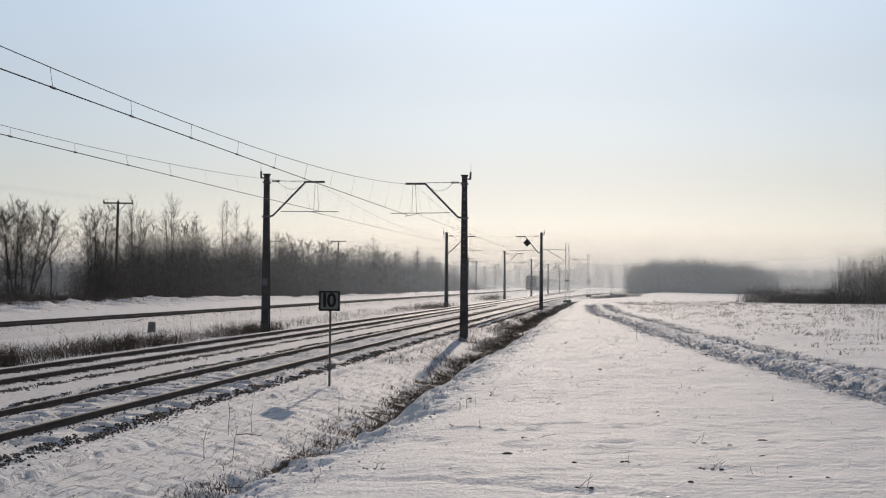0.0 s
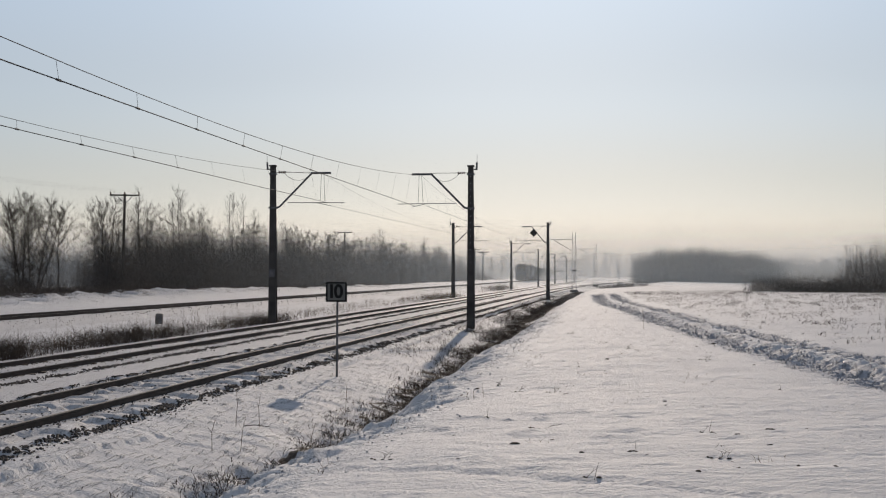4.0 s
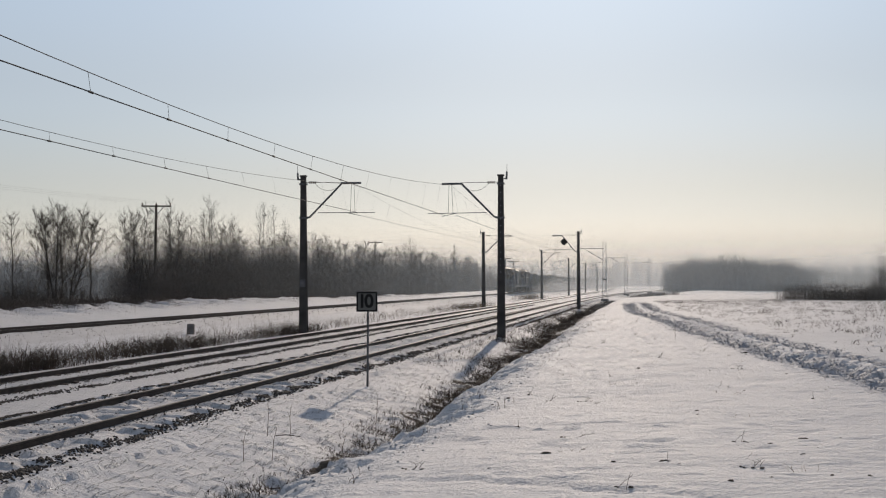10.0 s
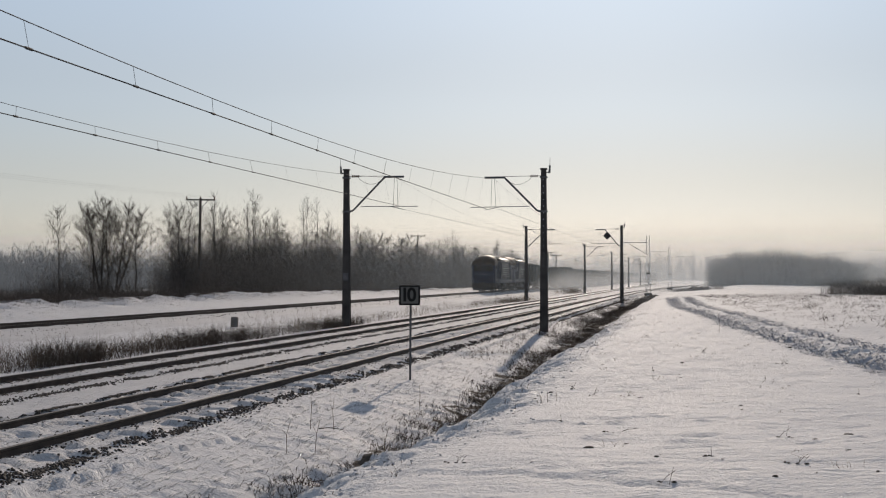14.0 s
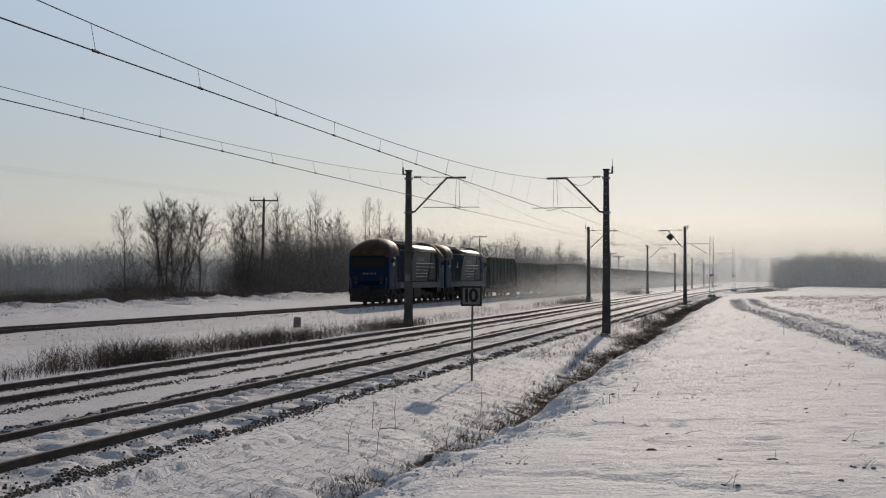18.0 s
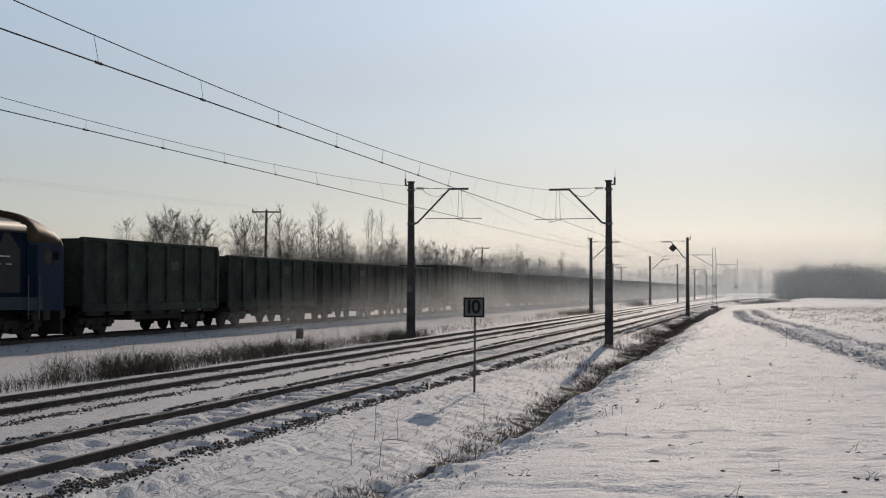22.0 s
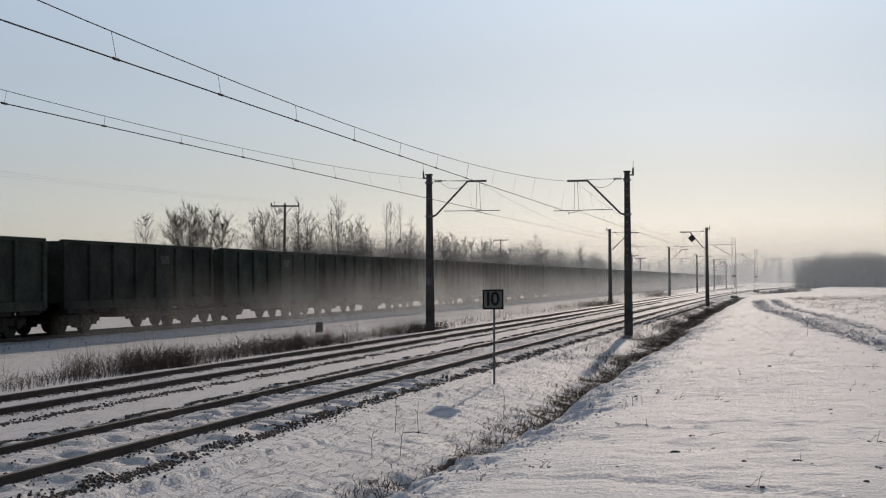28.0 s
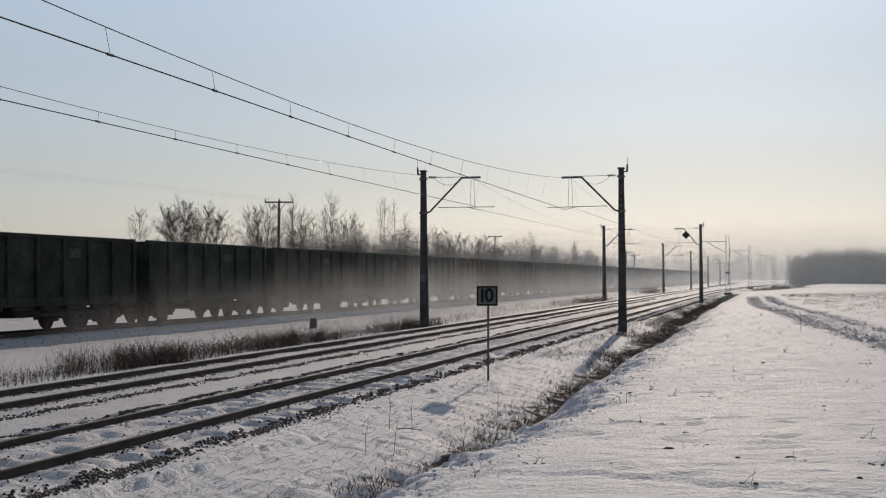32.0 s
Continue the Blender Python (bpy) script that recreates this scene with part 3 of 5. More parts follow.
def arm_parts(ob, side, reach, z_foot, z_top, r=0.045):
    """Bent bracket with its strut, registration arm, insulators and droppers. side: +1 reaches to +x."""
    s = side
    part("bracket", tubes(((s * 0.12, 0, z_foot), (s * 0.3, 0, z_foot + 0.03), r), ((s * 0.3, 0, z_foot + 0.03), (s * (reach - 0.55), 0, z_top), r), ((s * (reach - 0.6), 0, z_top), (s * (reach + 0.35), 0, z_top + 0.0), r * 1.1)), STEEL, ob, "bent steel bracket")
    part("top_stay", tubes(((s * 0.1, 0, z_top + 0.05), (s * (reach - 0.5), 0, z_top + 0.04), 0.012), seg=5), WIRE, ob)
    bm = bmesh.new()
    for k in range(4):
        tube(bm, (s * (0.28 + k * 0.09), 0, z_top + 0.045), (s * (0.33 + k * 0.09), 0, z_top + 0.045), 0.06, 0.045, seg=8)
    part("insulator", bm, GLASSY, ob, "brown ribbed insulator")
    zc = z_foot + 0.23
    part("registration_arm", tubes(((s * (reach - 1.7), 0, zc), (s * (reach + 1.0), 0, zc - 0.02), 0.018), ((s * (reach - 0.3), 0, zc - 0.02), (s * (reach + 0.35), 0, zc - 0.16), 0.014), seg=6), STEEL, ob)
    part("dropper", tubes(((s * (reach - 0.1), 0, z_top - 0.05), (s * (reach - 0.16), 0, zc), 0.008), ((s * (reach + 0.02), 0, z_top - 0.05), (s * (reach + 0.06), 0, zc), 0.008), seg=4), WIRE, ob)
    sag = [(s * (0.5 + (reach - 1.0) * q), 0, z_top + 0.04 - 0.42 * 4 * q * (1 - q) * 0.9) for q in np.linspace(0, 1, 8)]
    part("jumper_wire", tubes(*[(a, b, 0.008) for a, b in zip(sag, sag[1:])], seg=4), WIRE, ob)


def concrete_mast(x, y, side, height, reach, label, holes=False, sign=False, plate=False):
    """A tapered I-section mast with its bracket."""
    z0 = gz(x, y) - 0.3
    ob = empty("overhead_line_mast", pose(x, y, 0, 0, 0, 0), label, "railway mast", "overhead line masts")
    b, t, H = 0.178, 0.112, height
    prof = lambda w: [(-w, -w), (w, -w), (w, -w * 0.55), (w * 0.55, -w * 0.35), (w * 0.55, w * 0.35), (w, w * 0.55), (w, w), (-w, w), (-w, w * 0.55), (-w * 0.55, w * 0.35), (-w * 0.55, -w * 0.35), (-w, -w * 0.55)]
    vs, fs = [], []
    for z, w in ((z0, b), (z0 + 0.75, b * 0.985), (z0 + 0.8, b * 0.98), (H * 0.5, (b + t) / 2), (H, t)):
        vs += [(px, py, z) for px, py in prof(w)]
    for k in range(4):
        for q in range(12):
            a, c = k * 12 + q, k * 12 + (q + 1) % 12
            fs.append((a, c, c + 12, a + 12))
    fs.append(tuple(range(48, 60)))
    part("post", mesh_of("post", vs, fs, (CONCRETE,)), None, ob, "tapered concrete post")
    if holes:
        bm = bmesh.new()
        for k in range(14):
            z = 2.6 + k * 0.3
            if z < H - 0.3:
                tube(bm, (0, -0.185, z), (0, -0.1, z), 0.022, seg=6)
        part("climbing_bolts", bm, GALV, ob, "pale bolts up the face of the post")
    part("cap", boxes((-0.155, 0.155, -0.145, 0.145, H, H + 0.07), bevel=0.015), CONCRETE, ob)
    part("pole_clamp", boxes((-0.165, 0.165, -0.155, 0.155, H - 0.38, H - 0.3), bevel=0.01), STEEL, ob)
    part("pole_clamp", boxes((-0.18, 0.18, -0.17, 0.17, H * 0.73 - 0.05, H * 0.73 + 0.03), bevel=0.01), STEEL, ob)
    part("spike", tubes(((-side * 0.26, 0, H - 0.15), (-side * 0.28, 0, H + 0.2), 0.05, 0.04), ((-side * 0.28, 0, H + 0.2), (-side * 0.29, 0, H + 0.55), 0.012, 0.006), ((-side * 0.05, 0, H - 0.12), (-side * 0.3, 0, H - 0.12), 0.03)), STEEL, ob, "guard wire bracket on the mast head")
    arm_parts(ob, side, reach, H * 0.73, H - 0.32)
    if plate:
        part("number_plate", boxes((-0.13, 0.13, -0.2, -0.155, 1.95, 2.3), bevel=0.01), STEEL, ob, "grey mast plate")
    if sign:
        bm = bmesh.new()
        s = 0.27
        box(bm, -s, s, -0.02, 0.02, -s, s, 0.01, Matrix.Translation((side * 1.35, -0.12, H * 0.73 + 0.95)) @ pose(0, 0, 0, 0, 45, 0))
        part("diamond_sign", bm, BLACK, ob, "dark diamond signal board")
    return ob


concrete_mast(-6.9, 62.3, -1, 6.95, 2.35, "dark tapered concrete mast with bolts beside the main track", holes=True)
concrete_mast(-16.24, 62.9, 1, 7.1, 2.4, "dark tapered concrete mast with a pale plate in dry weeds", plate=True)
concrete_mast(-7.2, 131.5, -1, 6.9, 2.1, "concrete mast carrying a dark diamond board", sign=True)
for yy, hh in ((131.0, 6.9), (199.3, 6.75), (262.0, 6.7), (325.0, 6.6), (390.0, 6.6), (455.0, 6.6)):
    concrete_mast(-16.2, yy, 1, hh, 2.4, "hazy concrete mast along the straight track")
concrete_mast(-6.9, -5.7, -1, 6.95, 2.35, "concrete mast beside the main track", holes=True)
concrete_mast(-16.24, -5.0, 1, 7.1, 2.4, "concrete mast in dry weeds")


def lattice_mast(x, y, height, label):
    ob = empty("lattice_mast", pose(x, y, 0), label, "railway mast", "lattice masts")
    z0 = gz(x, y) - 0.2
    w0, w1 = 0.30, 0.2
    for sx in (-1, 1):
        for sy in (-1, 1):
            part("leg", tubes(((sx * w0, sy * w0, z0), (sx * w1, sy * w1, height), 0.035), seg=4), GALV, ob)
    n = 9
    for k in range(n):
        a, b = z0 + (height - z0) * k / n, z0 + (height - z0) * (k + 1) / n
        wa, wb = w0 + (w1 - w0) * k / n, w0 + (w1 - w0) * (k + 1) / n
        s = 1 if k % 2 else -1
        part("brace", tubes(((-s * wa, -wa, a), (s * wb, -wb, b), 0.018), ((-s * wa, wa, a), (s * wb, wb, b), 0.018), ((-wa, -s * wa, a), (-wb, s * wb, b), 0.018), ((wa, -s * wa, a), (wb, s * wb, b), 0.018), seg=4), GALV, ob)
    part("foot", boxes((-0.5, 0.5, -0.5, 0.5, z0 - 0.3, z0 + 0.55), bevel=0.04), CONCRETE, ob, "dark concrete footing")
    part("black_band", boxes((-0.3, 0.3, -0.3, 0.3, 2.45, 2.65), bevel=0.02), BLACK, ob)
    part("cross_arm", tubes(((0, 0, height - 0.95), (-3.6, 0, height - 0.9), 0.045), seg=6), GALV, ob)
    part("arm_strut", tubes(((0, 0, height * 0.66), (-2.7, 0, height - 0.95), 0.04), seg=6), GALV, ob)
    part("registration_arm", tubes(((-0.4, 0, height * 0.66 - 0.2), (-3.4, 0, height * 0.66 - 0.3), 0.02), seg=5), STEEL, ob)
    return ob


lattice_mast(-6.68, 185, 7.58, "galvanised lattice mast where the track bends")
lattice_mast(-5.2, 250, 7.5, "galvanised lattice mast along the bend")
lattice_mast(-1.3, 312, 7.55, "galvanised lattice mast along the bend")
lattice_mast(4.0, 375, 7.2, "galvanised lattice mast along the bend")
lattice_mast(10.5, 430, 7.2, "galvanised lattice mast far along the bend")

# ---- overhead wires ----


def span_wire(name, a, b, sag, r, label, n=24, mat=WIRE):
    a, b = Vector(a), Vector(b)
    cu = bpy.data.curves.new(name, "CURVE")
    cu.dimensions, cu.bevel_depth, cu.bevel_resolution = "3D", r, 1
    sp = cu.splines.new("POLY")
    sp.points.add(n)
    for k in range(n + 1):
        q = k / n
        p = a.lerp(b, q)
        sp.points[k].co = (p.x, p.y, p.z - 4 * sag * q * (1 - q), 1)
    cu.materials.append(mat)
    return cu


def catenary_span(y0, y1, x0, x1, zc0, zc1, zm0, zm1, low, label, off=0.0):
    """One span: messenger, contact wires and droppers."""
    ob = empty("overhead_wires", pose(0, 0, 0), label, "overhead line", "overhead line spans")
    sag = ((zm0 + zm1) / 2 - low)
    a, b = (x0, y0, zm0), (x1, y1, zm1)
    c0, c1 = (x0 + off, y0, zc0), (x1 - off, y1, zc1)
    for nm, cu in (("messenger_wire", span_wire("messenger_wire", a, b, sag, (0.008 if off > 0 else 0.0065) if y0 < 40 else 0.0045, "")), ("contact_wire", span_wire("contact_wire", c0, c1, 0.04, 0.011 if y0 < 40 else 0.008, ""))):
        w = new(nm, cu)
        w.parent = ob
    n = 18
    for k in range(n):
        q = (k + (0.21 if off > 0 else 0.33)) / n
        p, c = Vector(a).lerp(Vector(b), q), Vector(c0).lerp(Vector(c1), q)
        p.z -= 4 * sag * q * (1 - q)
        c.z -= 4 * 0.04 * q * (1 - q)
        part("dropper", tubes((p, c, 0.004 if p.y < 42 else 0.002), (c + Vector((0, -0.1, 0)), c + Vector((0, 0.1, 0)), 0.022 if p.y < 42 else 0.012), seg=4), WIRE, ob)
    return ob


RM = [-5.7, 62.3, 131.5, 185, 250, 312, 375, 430]
for k in range(len(RM) - 1):
    y0, y1 = RM[k], RM[k + 1]
    catenary_span(y0, y1, right_x(y0), right_x(y1), 5.38 if k == 0 else 5.2, 5.18, 6.8 if k == 0 else 6.6, 6.6, 5.53, "pair of copper wires over the bending track", 0.25)
LM = [-5.0, 62.9, 131.0, 199.3, 262, 325, 390, 455]
for k in range(len(LM) - 1):
    catenary_span(LM[k], LM[k + 1], LEFT_X, LEFT_X, 5.54 if k == 0 else 5.4, 5.39, 6.73, 6.73, 5.63 if k == 0 else 5.67, "pair of copper wires over the straight track", -0.25)

# ---- speed board ----


def speed_board():
    x, y = -6.72, 32.0
    z0 = gz(x, y)
    ob = empty("speed_sign", pose(x, y, 0, 0, 0, 2), "white square board with black 10 on a thin dark post", "sign")
    zb = 1.44
    part("post", tubes(((0, 0, z0 - 0.3), (0.02, 0, zb + 0.42), 0.026), seg=8), STEEL, ob, "thin dark steel post")
    bd = part("board", boxes((-0.25, 0.25, -0.045, -0.03, zb, zb + 0.47), bevel=0.004), WHITE, ob, "white square board, backlit shade in its grey")
    part("border", boxes((-0.25, 0.25, -0.05, -0.046, zb, zb + 0.04), (-0.25, 0.25, -0.05, -0.046, zb + 0.43, zb + 0.47), (-0.25, -0.21, -0.05, -0.046, zb + 0.04, zb + 0.43), (0.21, 0.25, -0.05, -0.046, zb + 0.04, zb + 0.43)), BLACK, bd, "black rim")
    for digit, dx in (("1", -0.115), ("0", 0.05)):
        cu = bpy.data.curves.new("numeral", "FONT")
        cu.body, cu.size, cu.align_x, cu.align_y, cu.extrude = digit, 0.44, "CENTER", "CENTER", 0.002
        cu.offset = 0.012
        cu.materials.append(BLACK)
        tx = new("numeral", cu)
        tx.parent = bd
        tx.matrix_basis = pose(dx, -0.049, zb + 0.235, 90, 0, 0)
    part("bracket", boxes((-0.2, 0.2, -0.03, -0.02, zb + 0.1, zb + 0.13), (-0.2, 0.2, -0.03, -0.02, zb + 0.33, zb + 0.36)), STEEL, ob)
    return ob


speed_board()


def marker_stone():
    x, y = -21.9, 63.4
    z = gz(x, y)
    bm = boxes((-0.17, 0.17, -0.14, 0.14, -0.2, 0.5), bevel=0.07)
    ob = new("kilometre_stone", finish(bm, "kilometre_stone", STONE))
    ob.matrix_basis = pose(x, y, z, 0, 2, 8)
    tagged(ob, "squat grey marker stone standing in the snow", "stone")


marker_stone()

# ---- trees and brush ----


def twig_tris(rng, base, way, length, width):
    """One twig: a narrow upright sliver."""
    a = rng.rand() * math.pi
    side = np.array([math.cos(a), math.sin(a), 0.0]) * width
    return [base - side, base + side, base + way * length]


class Wood:
    """Collects limbs (three-sided tapered tubes) and twigs (slivers)."""

    def __init__(self, seed):
        self.rng = np.random.RandomState(seed)
        self.v, self.f, self.tv, self.tf = [], [], [], []

    def limb(self, a, b, r0, r1):
        w = b - a
        w = w / (np.linalg.norm(w) + 1e-9)
        s = np.cross(w, [0.31, 0.95, 0.05])
        s /= np.linalg.norm(s) + 1e-9
        u = np.cross(w, s)
        k = len(self.v)
        for p, r in ((a, r0), (b, r1)):
            for q in range(4):
                c, d = math.cos(q * math.pi / 2), math.sin(q * math.pi / 2)
                self.v.append(p + s * c * r + u * d * r)
        self.f += [(k + q, k + (q + 1) % 4, k + 4 + (q + 1) % 4, k + 4 + q) for q in range(4)]

    def twig(self, base, way, length, width):
        k = len(self.tv)
        self.tv += twig_tris(self.rng, base, way, length, width)
        self.tf.append((k, k + 1, k + 2))


def tree_thing(seed, height, r, label, bark, spread=0.62, twigs=5, stems=1, name="bare_tree", tw=0.011):
    """A leafless tree: stems, curving limbs, and a rounded crown of fine twigs."""
    w, trunk = Wood(seed), Wood(seed + 50)
    rng = w.rng
    unit = lambda v: v / (np.linalg.norm(v) + 1e-9)
    for s in range(stems):
        lean = np.array([rng.normal() * 0.03 * stems, rng.normal() * 0.03 * stems, 1.0]) if stems > 1 else np.array([rng.normal() * 0.03, rng.normal() * 0.03, 1.0])
        foot = np.array([rng.normal() * 0.13 * (stems - 1), rng.normal() * 0.13 * (stems - 1), -0.3])
        h = height * rng.uniform(0.75, 1.0) if s else height
        n, p = 12, foot
        for i in range(n):
            e = p + (unit(lean) + rng.normal(size=3) * 0.05) * h / n
            rad = r * (1 - i / n * 0.92)
            trunk.limb(p, e, rad, r * (1 - (i + 1) / n * 0.92))
            u = (i + 1) / n
            if u > 0.25:
                reach = h * 0.30 * spread * math.sin(math.pi * min(1.0, (u + 0.05) / 1.1)) ** 0.8 + 0.25
                for _ in range(6):
                    a, rise = rng.rand() * 6.28, 0.15 + 0.8 * u + rng.normal() * 0.3
                    way = unit(np.array([math.cos(a), math.sin(a), rise]))
                    q, L = p + (e - p) * rng.rand(), reach * rng.uniform(0.55, 1.2)
                    for k in range(4):
                        way = unit(way + rng.normal(size=3) * 0.14 + np.array([0, 0, 0.09]))
                        f = q + way * L / 4
                        w.limb(q, f, max(0.008, rad * 0.30 * (1 - k * 0.22)), max(0.006, rad * 0.30 * (0.78 - k * 0.22)))
                        for _ in range(twigs):
                            side = unit(way * 0.6 + rng.normal(size=3) * 0.55 + np.array([0, 0, 0.15]))
                            at, ln = q + (f - q) * rng.rand(), rng.uniform(0.25, 0.6) * (0.35 + 0.35 * L)
                            w.twig(at, side, ln, tw)
                            for _ in range(3):
                                fork = unit(side + rng.normal(size=3) * 0.5)
                                w.twig(at + side * ln * rng.uniform(0.2, 0.9), fork, ln * rng.uniform(0.3, 0.6), tw * 0.65)
                        q = f
            p = e
    ob = empty(name, pose(0, 0, 0), label, "tree", "bare trees")
    part("trunk", mesh_of("trunk", trunk.v, trunk.f, (bark,), smooth=True), None, ob)
    k = len(w.v)
    part("crown", mesh_of("crown", w.v + w.tv, w.f + [tuple(i + k for i in t) for t in w.tf], (TWIG,)), None, ob, "bare brown crown of fine twigs")
    return ob


def tri_mesh(name, V, n_corner, mat):
    """A mesh of separate faces from an array of corners, n_corner to a face."""
    V = np.asarray(V, float).reshape(-1, 3)
    me = bpy.data.meshes.new(name)
    nf = len(V) // n_corner
    me.vertices.add(len(V))
    me.vertices.foreach_set("co", V.ravel())
    me.loops.add(len(V))
    me.loops.foreach_set("vertex_index", np.arange(len(V), dtype=np.int32))
    me.polygons.add(nf)
    me.polygons.foreach_set("loop_start", np.arange(0, len(V), n_corner, dtype=np.int32))
    me.materials.append(mat)
    me.update(calc_edges=True)
    return me


def slivers(rng, base, tip, width):
    """Narrow triangles from base to tip."""
    a = rng.rand(len(base)) * math.pi
    side = np.stack([np.cos(a), np.sin(a), 0 * a], 1) * np.reshape(width, (-1, 1))
    return np.stack([base - side, base + side, tip], 1)


def thicket(name, spots, label, mat, tw, stems_per=16, twigs=26, seed=1, low=0.0):
    """A close stand of saplings and brush. spots: x, y, height, width."""
    rng = np.random.RandomState(seed)
    S = np.repeat(np.asarray(spots, float), stems_per, 0)
    n = len(S)
    bx, by = S[:, 0] + rng.normal(size=n) * S[:, 3], S[:, 1] + rng.normal(size=n) * S[:, 3]
    base = np.stack([bx, by, ground_z(bx, by) - 0.1], 1)
    hh = S[:, 2] * (0.45 + 0.6 * rng.rand(n) ** 1.3)
    lean = np.stack([rng.normal(size=n) * 0.13, rng.normal(size=n) * 0.13, np.ones(n)], 1)
    top = base + lean * hh[:, None]
    out = [slivers(rng, base, top, tw * 1.5)]
    B, T, H = (np.repeat(q, twigs, 0) for q in (base, top, hh))
    m = len(B)
    q = low + (1 - low) * rng.rand(m)
    p = B + (T - B) * q[:, None]
    way = np.stack([rng.normal(size=m) * 0.75, rng.normal(size=m) * 0.75, 0.1 + 0.7 * rng.rand(m)], 1)
    L = (0.35 + 0.12 * H) * (0.5 + rng.rand(m))
    tips = p + way * L[:, None]
    out.append(slivers(rng, p, tips, tw))
    # side sprays
    r = p + (tips - p) * (0.3 + 0.5 * rng.rand(m))[:, None]
    spray = (tips - p) * 0.45 + rng.normal(size=(m, 3)) * (0.22 * L)[:, None]
    out.append(slivers(rng, r, r + spray, tw * 0.7))
    return tagged(new(name, tri_mesh(name, np.concatenate(out), 3, mat)), label, "trees", kind="stuff")


def build_woods():
    rng = np.random.RandomState(11)
    # left wood along the freight track
    near, far, edge = [], [], []
    top_h = lambda yy: float(np.interp(yy, [60, 118, 140, 230, 340], [5.0, 6.0, 7.0, 8.4, 10.0]))
    y = 117.5
    while y < 455:
        step = 1.7 if y < 210 else 3.4
        for row in range(5):
            x = -45.0 - row * 3.0 + rng.normal() * 1.2
            if y < -2.56 * x:
                continue
            h = top_h(y) * (0.62 + 0.1 * row) * (0.72 + 0.55 * float(bumps(y + 3 * row, row * 7.0, 6.0)))
            if y > 395:
                h *= max(0.2, 1 - (y - 395) / 60)
            (near if y < 210 else far).append((x, y + rng.normal() * 1.0, h, 1.9 if y < 210 else 2.6))
        edge.append((-43.5 + rng.normal() * 0.7, y, 1.8 + rng.rand() * 1.2, 1.0))
        y += step
    thicket("roadside_thicket", near, "dense dark leafless saplings behind the snowbank", TWIG, 0.011, 24, 40, 3)
    thicket("distant_thicket", far, "hazy leafless saplings along the straight line", TWIG, 0.022, 15, 20, 4)
    thicket("low_brush", edge, "low dark brush along the foot of the wood", TWIG, 0.009, 26, 18, 14)
    back = [(-62 - rng.rand() * 10, yy, (0.85 + 0.3 * rng.rand()) * top_h(yy), 2.6) for yy in np.arange(175, 420, 3.2)]
    thicket("back_wood", back, "leafless wood rising behind the thicket", TWIG, 0.026, 9, 22, 5)
    near_left = [(-43.5 - rng.rand() * 13, yy, 0.5 + rng.rand() * 0.75, 1.5) for yy in np.arange(40, 113, 0.3)]
    thicket("brushwood", near_left, "dark tangled brushwood on the bank", TWIG, 0.007, 24, 16, 6)
    crest = [(-35.6 - rng.rand() ** 1.5 * 6, yy, 0.3 + rng.rand() ** 2 * 0.75, 0.6) for yy in np.arange(34, 98, 0.22)]
    thicket("bank_thicket", crest, "dark low scrub along the crest of the snowbank", TWIG, 0.007, 18, 12, 16)
    clump = [(-45.5 - rng.rand() * 2.2, yy, 1.8 + rng.rand() * 1.3, 0.9) for yy in np.arange(93, 107, 0.5)]
    thicket("sapling_clump", clump, "dark saplings round the feet of bare trees", TWIG, 0.009, 14, 28, 15)
    wide = [(-100 - rng.rand() * 55, yy, 5.6 + rng.rand() * 2.8, 2.6) for yy in np.arange(60, 330, 0.5)]
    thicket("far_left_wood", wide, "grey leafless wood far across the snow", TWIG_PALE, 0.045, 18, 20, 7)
    # right wood beyond the bend
    rw = []
    for _ in range(420):
        q = rng.rand()
        x = 3 + 36 * q
        rw.append((x, 350 + rng.rand() * 26, 8.4 * (0.72 + 0.3 * math.sin(math.pi * min(1, max(0, q)) ** 0.8)) * (0.78 + 0.42 * float(bumps(x, 5.0, 1.9))) * rng.uniform(0.85, 1.08), 0.9))
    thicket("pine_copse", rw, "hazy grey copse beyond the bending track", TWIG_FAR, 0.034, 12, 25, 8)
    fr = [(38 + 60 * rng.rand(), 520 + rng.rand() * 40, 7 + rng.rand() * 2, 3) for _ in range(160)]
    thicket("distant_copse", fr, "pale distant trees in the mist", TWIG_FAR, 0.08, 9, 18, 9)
    rn = [(26 + 34 * rng.rand(), 150 + rng.rand() * 22, 5.4 * rng.uniform(0.7, 1.2), 0.8) for _ in range(150)]
    thicket("field_copse", rn, "dark leafless copse at the field edge", TWIG, 0.0135, 21, 27, 10)
    hd = [(12.2 + 30 * rng.rand(), 126 + rng.rand() * 7, 1.35 * rng.uniform(0.8, 1.25), 0.7) for _ in range(190)]
    thicket("hedge", hd, "low dark hedge across the snowy field", TWIG, 0.011, 16, 17, 12)
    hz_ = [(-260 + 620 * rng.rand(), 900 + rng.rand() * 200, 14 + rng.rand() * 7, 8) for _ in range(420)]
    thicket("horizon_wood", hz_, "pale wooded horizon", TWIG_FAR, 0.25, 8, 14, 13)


build_woods()

